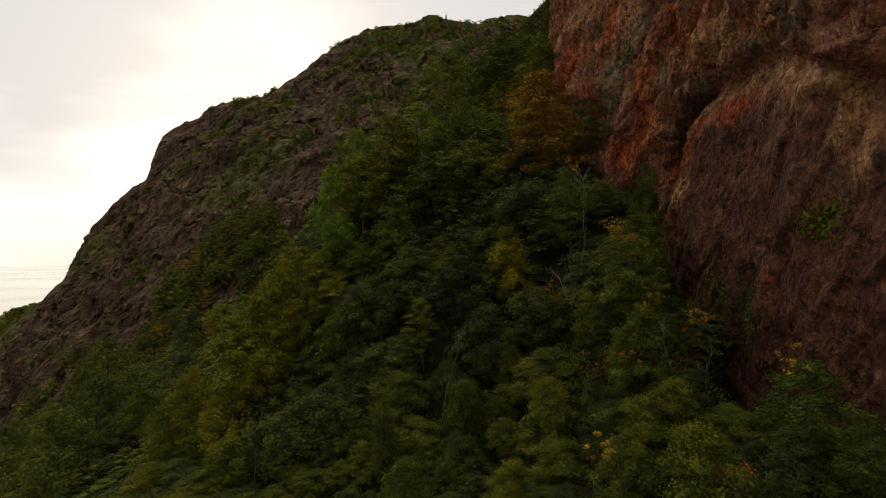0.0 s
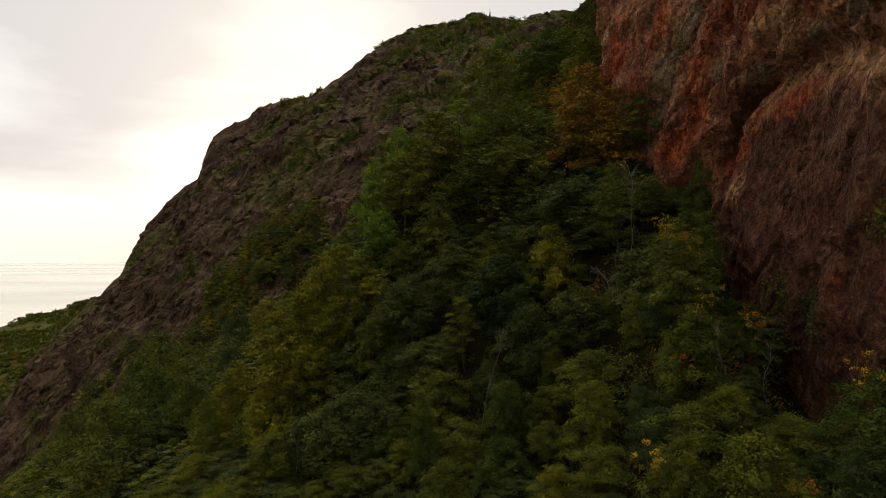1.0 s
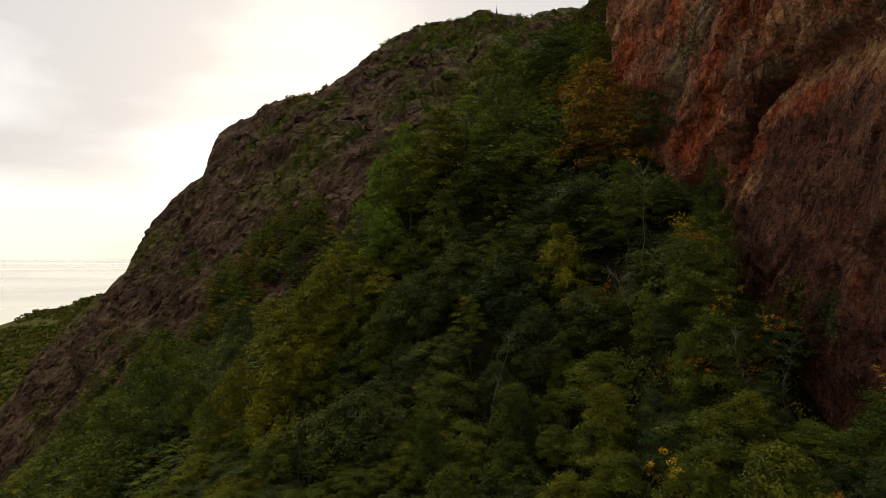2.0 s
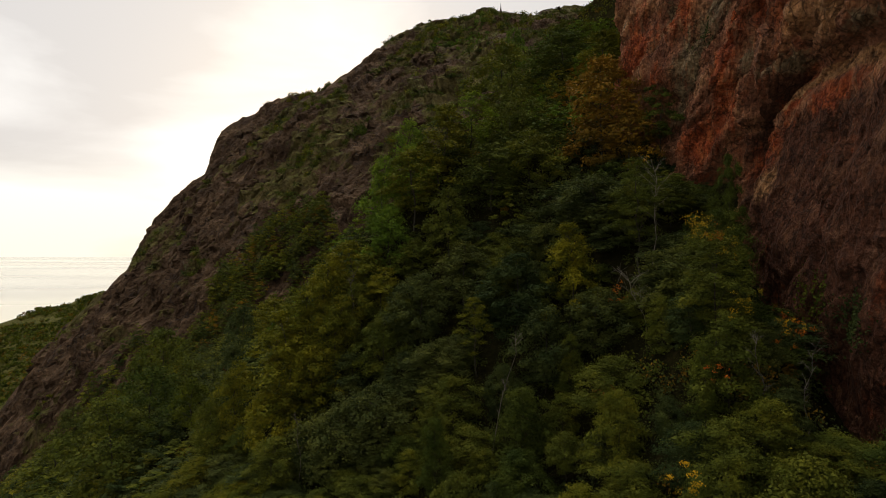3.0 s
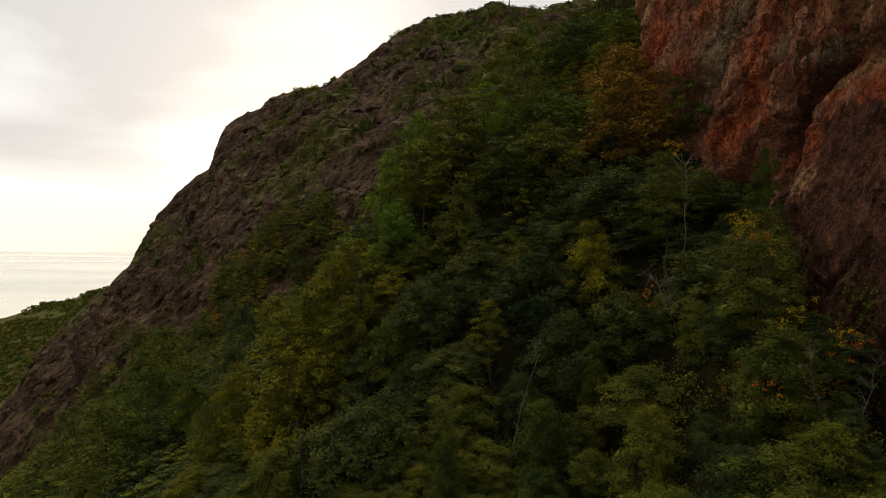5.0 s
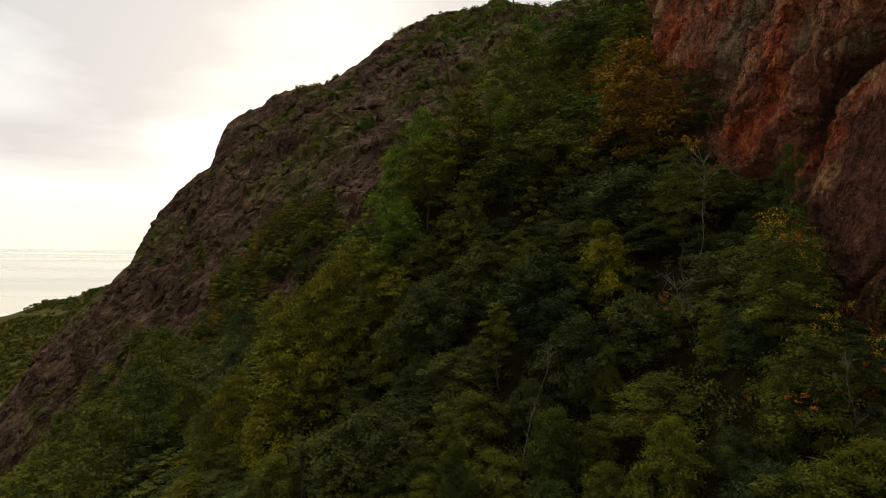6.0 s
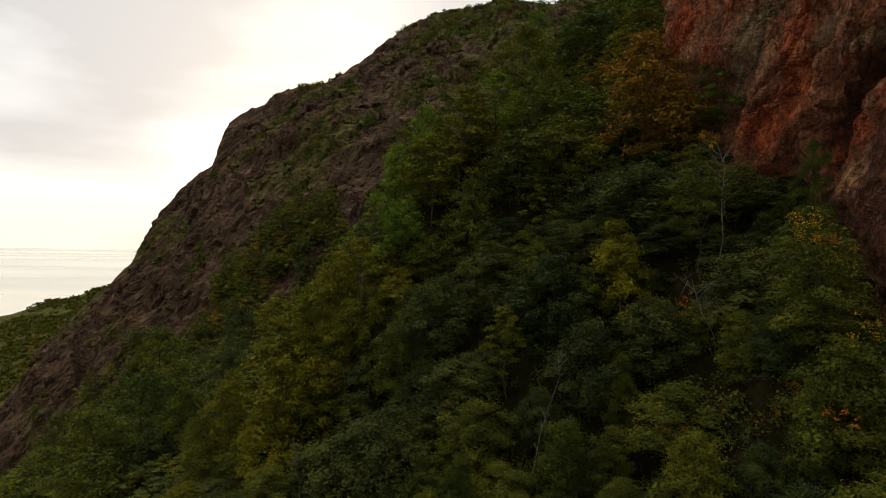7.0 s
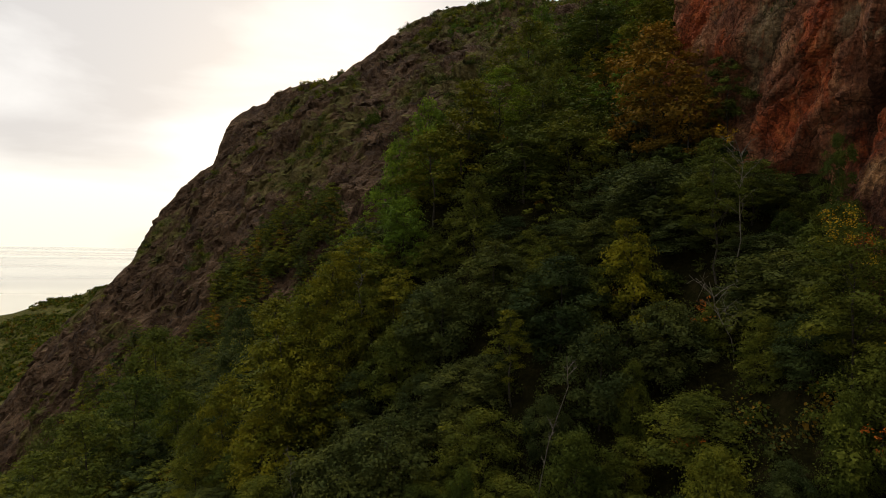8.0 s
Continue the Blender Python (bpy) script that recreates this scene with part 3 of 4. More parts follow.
        b = b + rng.normal(0, 0.03, b.shape) * size[i] + rng.normal(0, 0.09, (len(b), 1, 3)) * size[i]
        clumps.append(mid[i] + b.reshape(-1, 3))
        way = d * (0.8, 0.8, 1.3) + (0.15 * math.cos(a[i]), 0.15 * math.sin(a[i]), 0.15)
        ways.append(way / np.linalg.norm(way, axis=1, keepdims=True))
    outer = leaf_quads(rng, np.concatenate(at), leaf, np.concatenate(ways), 0.36)
    v, f = joined([outer, *((at, corners) for at in clumps)])
    leafy("crown", v, f, kind).parent = root
    return tagged(root, label, "tree", "trees of the wooded slope")


# ---- ground, mountain and sea ----
gx = np.concatenate([np.arange(-760, -190, 8.0), np.arange(-190, 36, 0.6), np.arange(36, 320, 8.0)])
gy = np.concatenate([np.arange(-80, 24, 5.0), np.arange(24, 100, 1.0), np.arange(100, 296, 0.6), np.arange(296, 900, 10.0)])
GX, GY = np.meshgrid(gx, gy, indexing="ij")
GZ, ROCKY = land(GX, GY)
across = 0.93 * GX - 0.36 * GY + 2.5 * perlin(GX / 9, GY / 9, 81)
rise = GZ + 2.5 * perlin(GX / 8 + 5, GY / 8, 82)
big, big_edge = cells((across + 0.25 * rise) / 5.2, rise / 8.5, 83)
mid_, mid_edge = cells((across + 0.2 * rise) / 2.3, rise / 4.2, 84)
small, _ = cells(across / 1.3, rise / 1.9, 85)
jut = big * 2.6 * smooth(0, 0.16, big_edge) + mid_ * 1.3 * smooth(0, 0.2, mid_edge) + small * 0.5 - 1.1 * (1 - smooth(0, 0.14, big_edge)) - 0.5 * (1 - smooth(0, 0.16, mid_edge))
bearing_of, range_of = bearing(GX, GY)
jut = jut * np.clip(ROCKY, 0, 1) * (0.25 + 0.75 * smooth(0, 14, np.interp(bearing_of, CREST_AT, CREST_R) - range_of)) * smooth(300, 285, range_of) * smooth(50, 46, bearing_of)
GX, GY = GX - 0.36 * jut, GY - 0.93 * jut
ground = mesh_object("ground", np.stack([GX, GY, GZ], -1).reshape(-1, 3), grid_faces(len(gx), len(gy)), M_MOUNTAIN, shade=False)
cover_layer = ground.data.attributes.new("turf", "FLOAT", "POINT")
cover_layer.data.foreach_set("value", turf(GX, GY).astype(np.float32).ravel())
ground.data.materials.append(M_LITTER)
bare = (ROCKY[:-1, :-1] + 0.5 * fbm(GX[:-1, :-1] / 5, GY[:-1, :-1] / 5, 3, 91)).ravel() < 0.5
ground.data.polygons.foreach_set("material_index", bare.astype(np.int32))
tagged(ground, "grey-brown craggy mountainside with moss, grass and cracks", "mountain", kind="structure")


def height_at(x, y):
    z, _ = land(np.array([float(x)]), np.array([float(y)]))
    return float(z[0])


sea_v = [(-4900, -1500, SEA_Z), (2500, -1500, SEA_Z), (2500, 4950, SEA_Z), (-4900, 4950, SEA_Z)]
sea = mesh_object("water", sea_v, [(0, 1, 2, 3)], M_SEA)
tagged(sea, "calm pale sea, reflections of the bright overcast sky partly painted in its colour", "sea", kind="structure")


# ---- the red cliff ----
def arch_z(y):
    """Height of the overhang's lip along the wall."""
    return np.interp(y, (24, 30, 34, 38, 42, 46, 50, 54, 56.5, 58.2, 59.5), (5, 8.5, 10.8, 12.5, 13.8, 14.3, 14.3, 13.6, 12.4, 10.5, 8.0))


def cleft_y(z):
    """Where the deep cleft runs at each height."""
    return 59.0 - 1.15 * np.clip(z - 9.7, 0, 4.6) - 0.05 * np.clip(9.7 - z, 0, 9)


def cliff_x(y, z):
    """Where the wall's face stands: a leaning slab under a dark overhang, and ribbed red rock beyond."""
    x = np.interp(y, WALL_Y, WALL_X)
    up = z - arch_z(y)
    near = smooth(60.0, 58.6, y)
    roof = -1.6 * smooth(-0.1, 1.5, up) * smooth(15, 2.5, up) * smooth(26, 32, y) * smooth(59, 54, y)
    # a second, smaller ledge juts out over the slab nearer by
    roof = roof - 1.3 * smooth(8.6, 9.6, z) * smooth(12.0, 10.6, z) * smooth(28.5, 30, y) * smooth(37.0, 34.5, y)
    slab = 0.9 * smooth(2.5, 0.0, -up) * smooth(57, 52, y) + 1.8 * bell(y, z, 48, 10, 6.5, 1.0) - 0.09 * np.clip(-up, -2, 14)
    x = x + near * (roof + slab)
    # the deep cleft between slab and ribs climbs straight, then leans over to the overhang
    crackline = cleft_y(z)
    x = x + 2.2 * np.exp(-((y - crackline) / 0.6) ** 2) * smooth(-2, 3, z) * smooth(16.5, 13.5, z)
    ribs = fbm((y + 0.34 * z) / 4.2, z / 19, 4, 61, True) * 1.5
    x = x - ribs * (0.25 + 0.6 * smooth(56, 60, y) + 0.6 * smooth(0, 3, up) * near)
    wy, wz = 1.6 * perlin(y / 5, z / 5, 62), 1.6 * perlin(y / 5, z / 5, 63)
    p, q = y + 0.45 * z + wy, z - 0.35 * y + wz
    a, ea = cells(p / 4.5, q / 12.0, 64)
    b, eb = cells(p / 1.7, q / 5.5, 65)
    c, ec = cells(p / 0.75, q / 2.2, 66)
    rough = 0.35 + 0.65 * np.maximum(1 - near, smooth(-0.3, 1.0, up))
    x = x - rough * (a * 1.7 * smooth(0, 0.12, ea) + b * 1.1 * smooth(0, 0.25, eb) - 0.4 * (1 - smooth(0, 0.2, eb)) - 0.5 * (1 - smooth(0, 0.1, ea))) - c * 0.34 * smooth(0, 0.4, ec)
    x = x + fbm(y / 6, z / 6, 4, 71) * 0.7
    return x + 0.10 * np.maximum(z - 24, 0)


cy = np.concatenate([np.arange(-10, 22, 1.5), np.arange(22, 86, 0.22), np.arange(86, 112, 1.0)])
cz = np.concatenate([np.arange(-34, -10, 1.0), np.arange(-10, 42, 0.22), np.arange(42, 100, 2.0)])
CY, CZ = np.meshgrid(cy, cz, indexing="ij")
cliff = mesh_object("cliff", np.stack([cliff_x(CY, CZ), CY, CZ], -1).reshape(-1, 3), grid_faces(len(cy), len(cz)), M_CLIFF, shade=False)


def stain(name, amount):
    """A stain of the rock, or shade painted on it, kept as an attribute of the wall's mesh."""
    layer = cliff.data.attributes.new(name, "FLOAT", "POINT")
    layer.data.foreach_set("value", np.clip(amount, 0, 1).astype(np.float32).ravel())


def patches(*some):
    """Patches on the wall: place along it, height, half width, half height and strength of each; they lean with the strata."""
    total = 0 * CY
    for y0, z0, ry, rz, much in some:
        total = np.maximum(total, much * np.exp(-(((CY - y0 + 0.3 * (CZ - z0)) / ry) ** 2) - ((CZ - z0) / rz) ** 2))
    return total


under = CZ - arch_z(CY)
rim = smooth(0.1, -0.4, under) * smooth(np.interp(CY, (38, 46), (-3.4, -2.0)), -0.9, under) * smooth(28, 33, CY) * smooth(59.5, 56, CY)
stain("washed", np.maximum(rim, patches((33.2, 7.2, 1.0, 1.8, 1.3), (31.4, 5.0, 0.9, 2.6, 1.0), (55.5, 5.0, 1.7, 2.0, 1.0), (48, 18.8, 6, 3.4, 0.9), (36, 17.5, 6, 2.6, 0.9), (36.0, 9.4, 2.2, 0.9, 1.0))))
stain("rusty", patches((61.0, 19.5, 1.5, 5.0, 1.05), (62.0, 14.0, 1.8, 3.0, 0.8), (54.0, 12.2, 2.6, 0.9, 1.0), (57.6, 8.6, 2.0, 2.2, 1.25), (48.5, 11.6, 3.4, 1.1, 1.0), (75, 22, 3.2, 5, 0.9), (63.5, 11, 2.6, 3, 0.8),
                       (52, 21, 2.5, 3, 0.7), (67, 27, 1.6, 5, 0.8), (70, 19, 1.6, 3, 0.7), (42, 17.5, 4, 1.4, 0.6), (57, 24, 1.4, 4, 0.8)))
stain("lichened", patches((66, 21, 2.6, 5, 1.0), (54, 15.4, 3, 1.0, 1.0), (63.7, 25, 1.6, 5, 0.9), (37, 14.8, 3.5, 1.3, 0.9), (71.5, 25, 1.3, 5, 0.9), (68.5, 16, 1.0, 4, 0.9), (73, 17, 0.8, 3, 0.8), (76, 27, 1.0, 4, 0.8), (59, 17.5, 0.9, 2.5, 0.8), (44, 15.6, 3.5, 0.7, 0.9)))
# shade painted into the colour along the far side of the cleft
cleft_shade = np.exp(-(((CY - cleft_y(CZ) - 0.7) / 0.75) ** 2)) * smooth(1, 4, CZ) * smooth(16, 13, CZ)
# dark grey rock and underside shade, painted as a band above the lip
roof_shade = smooth(-0.1, 0.3, under) * smooth(2.0, 1.2, under) * smooth(35, 40, CY) * smooth(58, 55, CY)
# both painted shades, plus darker brown rock from below the lip downwards
stain("brown_and_shade", 1.3 * np.maximum(np.maximum(cleft_shade, 0.3 * roof_shade), 0.77 * smooth(59.0, 56.0, CY) * smooth(-1.8, -4.6, under), patches((36.8, 10.9, 2.2, 0.7, 0.8))))
tagged(cliff, "tall rust-red and brown cliff with an overhang", "cliff", kind="structure")

# ---- the wooded slope ----
def cloned(thing):
    """Corners and faces of a tree's crown, to lay many far trees into one mesh."""
    return CROWNS[next(c for c in thing.children if c.name.startswith("crown")).data.name]


def grove(name, pieces, kind, label, category):
    """Many far trees as one mesh."""
    ob = leafy(name, *joined(pieces), kind)
    tones = np.random.default_rng(len(pieces)).uniform(0, 1, len(pieces))
    layer = ob.data.attributes.new("tree_tone", "FLOAT", "POINT")
    layer.data.foreach_set("value", np.repeat(tones, [len(v) for v, _ in pieces]).astype(np.float32))
    return tagged(ob, label, category, kind="stuff")


SPECIES = (
    ("green", None, 8.0, 2.7, 1.0, 0.8, "green leafy tree with a dense crown on the slope"),
    ("green", None, 7.0, 2.7, 1.0, 0.9, "green leafy tree with a broad crown on the slope"),
    ("green", None, 9.0, 2.6, 1.0, 0.75, "tall green leafy tree on the slope"),
    ("dark", None, 7.5, 2.7, 1.0, 0.85, "dark green leafy tree on the slope"),
    ("dark", None, 8.5, 2.8, 0.9, 0.8, "dark green tree with a layered crown"),
    ("yellow_green", BIRCH, 9.0, 2.1, 0.85, 0.6, "slim birch with yellow-green leaves and pale trunk"),
    ("yellow_green", BIRCH, 7.5, 2.0, 0.9, 0.65, "small birch with yellow-green leaves"),
    ("brown", BIRCH, 8.0, 2.2, 0.9, 0.7, "tree with brown-orange autumn leaves"),
    ("green", BARK, 8.0, 2.6, 1.0, 0.85, "green tree with some yellowing sprays of leaves"),
    ("green", BIRCH, 8.0, 2.5, 0.85, 0.85, "thinning green tree with some bare twigs"),
    ("fresh", None, 8.0, 2.7, 1.0, 0.8, "bright fresh-green leafy tree on the slope edge"),
)
KINDS, SIZE = {}, {}
FINE = ((54, 170, 0.11, 2), (50, 125, 0.13, 2), (42, 84, 0.16, 2), (20, 22, 0.25, 1))
for i, (kind, bark, h, sp, full, peak, lab) in enumerate(SPECIES):
    for fine, (pads, per, leaf, cut) in enumerate(FINE):
        # a low form with boughs to the ground and a tall form with a bare lower stem
        for tall, (times, base) in enumerate(((0.82, 0.06), (1.55, 0.34))):
            ob = make_tree("tree", kind, 100 + 30 * fine + i + 300 * tall, h * times, sp, pads, per, leaf, cut, full, bark, peak, base, lab)
            v = cloned(ob)[0]
            KINDS[i, fine, tall], SIZE[i, fine, tall] = ob, (np.ptp(np.percentile(v[:, 0], (2, 98))), np.percentile(v[:, 2], 99.5))
used = set()
YOUNG = {"green": (0, 1, 2), "dark": (3, 4), "yellow_green": (5, 6), "brown": (7,)}
YOUNG_LEAVES = {k: cloned(KINDS[k, 3, 0]) for some in YOUNG.values() for k in some}


def form(k, fine, width, tall):
    """The low or the tall form of a kind, whichever suits that width and height."""
    return min(((k, fine, 0), (k, fine, 1)), key=lambda q: abs(math.log(max(3.0, tall) / width * SIZE[q][0] / SIZE[q][1])))


def plant(k, fine, x, y, width, top, rng):
    """A tree of kind k with its foot in the ground, a crown of that width and its top at that height."""
    foot = height_at(x, y) - 0.3
    key = form(k, fine, width, top - foot)
    wide, tall = width / SIZE[key][0], max(3.0, top - foot) / SIZE[key][1]
    m = Matrix.LocRotScale((x, y, foot), Euler((rng.normal(0, 0.04), rng.normal(0, 0.04), rng.uniform(0, 6.28))), Vector((wide, wide, tall)))
    if key in used:
        return copy_thing(KINDS[key], m)
    used.add(key)
    KINDS[key].matrix_basis = m
    return KINDS[key]


# the trees that stand out: place, crown width and height of the top, kind by kind
STANDING = {
    0: ((-11.1, 59.3, 5.5, -6.8), (11.8, 45.3, 3.0, -3.6), (7.4, 39.2, 4.1, -9.0), (18.2, 69.0, 4.4, 18.4), (19.6, 51.4, 2.2, 7.4), (-47.8, 69.1, 5.3, -24.6), (-48.4, 78.1, 5.7, -22.4), (-14.6, 63.7, 4.7, -4.9), (1.5, 45.6, 4.6, -10.2), (12.9, 27.7, 4.2, -8.8), (17.8, 24.2, 2.9, -7.8), (13.5, 38.0, 4.6, -4.0), (13.6, 34.0, 3.6, -8.0), (-2.2, 36.2, 4.0, -13.5), (-30.6, 61.0, 4.7, -17.6), (-57.1, 96.5, 6.3, -21.3), (-9.6, 67.4, 5.0, 0.2), (1.2, 117.3, 8.0, 33.7), (2.0, 83.5, 6.8, 24.0)),
    1: ((-3.8, 49.3, 5.5, -8.8), (8.4, 45.1, 6.3, -6.4), (3.8, 71.6, 7.3, 13.7), (16.3, 57.6, 5.2, 9.8), (-19.6, 51.2, 4.1, -17.0), (4.3, 42.4, 3.8, -10.6), (18.0, 27.5, 4.6, -5.9), (11.6, 33.4, 3.8, -9.0), (-13.4, 43.0, 4.3, -15.9)),
    2: ((-4.6, 43.9, 3.8, -11.9), (12.1, 37.8, 3.1, -5.3), (-0.7, 70.3, 7.2, 11.8), (12.0, 110, 7.5, 39.0), (-5.5, 66.4, 7.0, 5.6), (5.6, 49.1, 3.2, -6.6), (9.5, 30.2, 3.3, -9.4), (16.0, 47.5, 4.8, 2.6)),
    3: ((-14.3, 51.1, 5.2, -13.6), (13.9, 47.6, 5.6, -0.2), (9.6, 61.1, 5.6, 7.7), (-10.2, 50.8, 5.1, -11.3), (0.1, 50.0, 4.5, -7.8), (8.1, 50.9, 4.1, -3.0), (15.6, 25.7, 2.8, -8.5), (15.1, 35.0, 3.5, -3.9), (10.0, 34.6, 3.4, -9.6), (-37.0, 79.5, 5.7, -14.1), (-39.2, 88.5, 5.6, -12.7), (-69.6, 91.7, 7.8, -30.3)),
    4: ((1.6, 55.5, 6.4, -1.6), (-3.4, 59.8, 6.1, -0.5), (-7.7, 59.0, 5.6, -3.6), (3.8, 50.9, 4.9, -5.2), (13.1, 42.9, 3.4, -3.3), (-7.1, 80.0, 7.4, 17.5)),
    5: ((-19.3, 66.7, 5.0, -4.5), (-1.8, 53.3, 2.8, -4.7), (6.1, 54.0, 4.4, 1.8), (16.6, 94.1, 4.7, 32.7), (-37.7, 94.3, 5.1, -10.1), (-28.6, 62.8, 3.7, -15.6), (-21.9, 58.8, 6.3, -10.8), (-17.3, 69.8, 5.3, 0.3), (-21.4, 65.9, 4.4, -7.8), (-22.5, 62.3, 4.7, -11.3), (-17.1, 61.6, 4.1, -8.4), (-12.4, 64.4, 4.4, -4.6), (-15.4, 67.2, 4.6, -2.8), (-65.2, 81.6, 6.1, -30.5), (-7.2, 75.0, 4.6, 16.6), (-10.2, 72.0, 4.4, 10.5)),
    6: ((-39.6, 73.1, 4.0, -17.5), (3.6, 32.2, 2.9, -12.2), (-22.1, 56.2, 4.6, -14.6), (-18.1, 58.5, 3.8, -12.0)),
    7: ((12.9, 72.9, 6.0, 20.7), (15.5, 77.5, 5.4, 22.5), (15.0, 70.0, 4.6, 16.0)),
    10: ((-11.2, 76.4, 6.6, 13.7), (-15.3, 76.9, 5.9, 9.3), (-12.6, 69.4, 6.4, 4.4), (-2.8, 79.0, 6.5, 20.4), (3.8, 124, 8.0, 42.5)),
    8: ((13.3, 41.0, 4.6, 1.2),),
    9: ((12.6, 54.3, 4.6, 7.6),),
}
rng = np.random.default_rng(5)
spots, rows = [], []
for k, some in STANDING.items():
    for x, y, width, top in some:
        _, r = bearing(x, y)
        spots.append((x, y, 0.30 * width + 0.35))
        rows.append((float(r) - 200, x, y, k, width, top))
for _ in range(16000):
    x, y = rng.uniform(-110, 23), rng.uniform(20, 150)
    b, r = bearing(x, y)
    edge = np.interp(b, EDGE_AT, EDGE_R) - r
    if edge < -2 or b < -64 or b > 50 or r < 16:
        continue
    off_wall = np.interp(y, WALL_Y, WALL_X) - x
    if off_wall < (4.0 if y < 62 else 1.5) and not (y < 30 and off_wall > 2.0):
        continue
    own = 0.92 if r < 62 else 1.05 if r < 76 else 1.3
    if any((x - a) ** 2 + (y - c) ** 2 < (own + e) ** 2 for a, c, e in spots):
        continue
    spots.append((x, y, own))
    u = rng.uniform()
    if (13 < b < 24 and edge < 13):
        k = 5 if u < 0.45 else 6 if u < 0.7 else 0 if u < 0.9 else 3
    elif b > 22:
        k = 3 if u < 0.32 else 0 if u < 0.62 else 2 if u < 0.72 else 5
    elif 2 < b <= 13 and edge < 13 and u < 0.6:
        k = 10
    elif b < -9 and 62 < r < 90 and u < 0.2:
        k = 7
    elif r > 66:
        k = 0 if u < 0.12 else 1 if u < 0.2 else 2 if u < 0.28 else 10 if u < 0.62 else 5 if u < 0.96 else 3
    else:
        k = 0 if u < 0.15 else 1 if u < 0.27 else 2 if u < 0.37 else 3 if u < 0.66 else 4
    top = float(spur_height(np.array([x]), np.array([y]))[0]) + CANOPY + (rng.uniform(-2.0, 1.2) if r > 62 else rng.uniform(-3.4, -0.4)) - 4.0 * float(smooth(8, 3, off_wall)) - 2.0 * float(smooth(26, 29, b) * smooth(72, 64, r))
    width = rng.uniform(3.0, 4.8) * (1.0 if r < 62 else 1.25)
    # the wood thins out below the skyline
    if y > 75:
        top = min(top, 0.38 * y)
        if top - height_at(x, y) < 2.6:
            continue
    # low scrub alone grows in front of the bare wall
    if 28 < y < 50 and x + 0.5 * width > 0.49 * y:
        top = min(top, -0.27 * y)
        if top - height_at(x, y) < 1.5:
            continue
    rows.append((float(r), x, y, k, width, top))
rows.sort()
woods, stood = {}, {}
for n, (_, x, y, k, width, top) in enumerate(rows):
    _, r = bearing(x, y)
    if n < 300:
        stood[x, y] = plant(k, 0 if r < 38 else 1 if r < 57 else 2, x, y, width, top, rng)
    else:
        a, foot = rng.uniform(0, 6.28), height_at(x, y) - 0.3
        key = form(k, 3, width, top - foot)
        v, f = cloned(KINDS[key])
        v = v @ np.array([[math.cos(a), math.sin(a), 0], [-math.sin(a), math.cos(a), 0], [0, 0, 1]])
        wide, tall = width / SIZE[key][0], max(3.0, top - foot) / SIZE[key][1]
        woods.setdefault(SPECIES[k][0], []).append((v * (wide, wide, tall) + (x, y, foot), f))
for kind, pieces in woods.items():
    grove("woodland", pieces, kind, f"distant {kind.replace('_', '-')} treetops up the slope", "woodland")
for key, ob in KINDS.items():
    if key not in used:
        for o in (*ob.children_recursive, ob):
            bpy.data.objects.remove(o)


def tuft(kind, place, radius, count, rng):
    """A spray of turned leaves in the crown of the nearest tree."""
    near = min(stood, key=lambda q: (q[0] - place[0]) ** 2 + (q[1] - place[1]) ** 2)
    root = stood[near]
    count = int(count * 2.6)
    d = rng.normal(0, 1, (count, 3))
    d /= np.linalg.norm(d, axis=1, keepdims=True)
    # on the valley side of the crown
    place = np.array(place) * (1 - 1.3 / math.hypot(*place))
    groups = rng.normal(0, 0.75, (9, 3)) * radius
    at = np.array(place) + groups[rng.integers(0, 9, count)] + d * rng.uniform(0.2, 1, (count, 1)) * radius * (0.55, 0.55, 0.38)
    v, f = leaf_quads(rng, at, 0.085, d)
    ob = mesh_object("turned_leaves", v, f, LEAVES[kind], root, f"spray of {kind} autumn leaves", shade=False)
    ob.matrix_parent_inverse = root.matrix_basis.inverted()


rng = np.random.default_rng(6)
for kind, place, radius, count in (
    ("yellow", (12.2, 39.6, 1.0), 0.8, 110), ("orange", (13.4, 40.2, 0.6), 0.45, 40), ("yellow", (14.4, 40.4, 0.2), 0.7, 80),
    ("yellow", (14.6, 38.7, -3.9), 0.6, 90), ("yellow", (17.9, 40.2, -5.0), 0.5, 60), ("orange", (18.1, 40.4, -5.6), 0.7, 80),
    ("orange", (8.0, 45.0, -10.8), 0.55, 70), ("yellow", (8.1, 29.6, -10.7), 0.45, 90), ("orange", (9.0, 47.0, -3.6), 0.5, 50),
    ("orange", (12.0, 36.8, -7.2), 0.4, 40), ("yellow", (17.4, 28.4, -6.0), 0.5, 60), ("orange", (14.0, 27.0, -11.0), 0.5, 60),
    ("yellow", (12.4, 54.0, 8.0), 0.5, 50),
):
    tuft(kind, place, radius, count, rng)


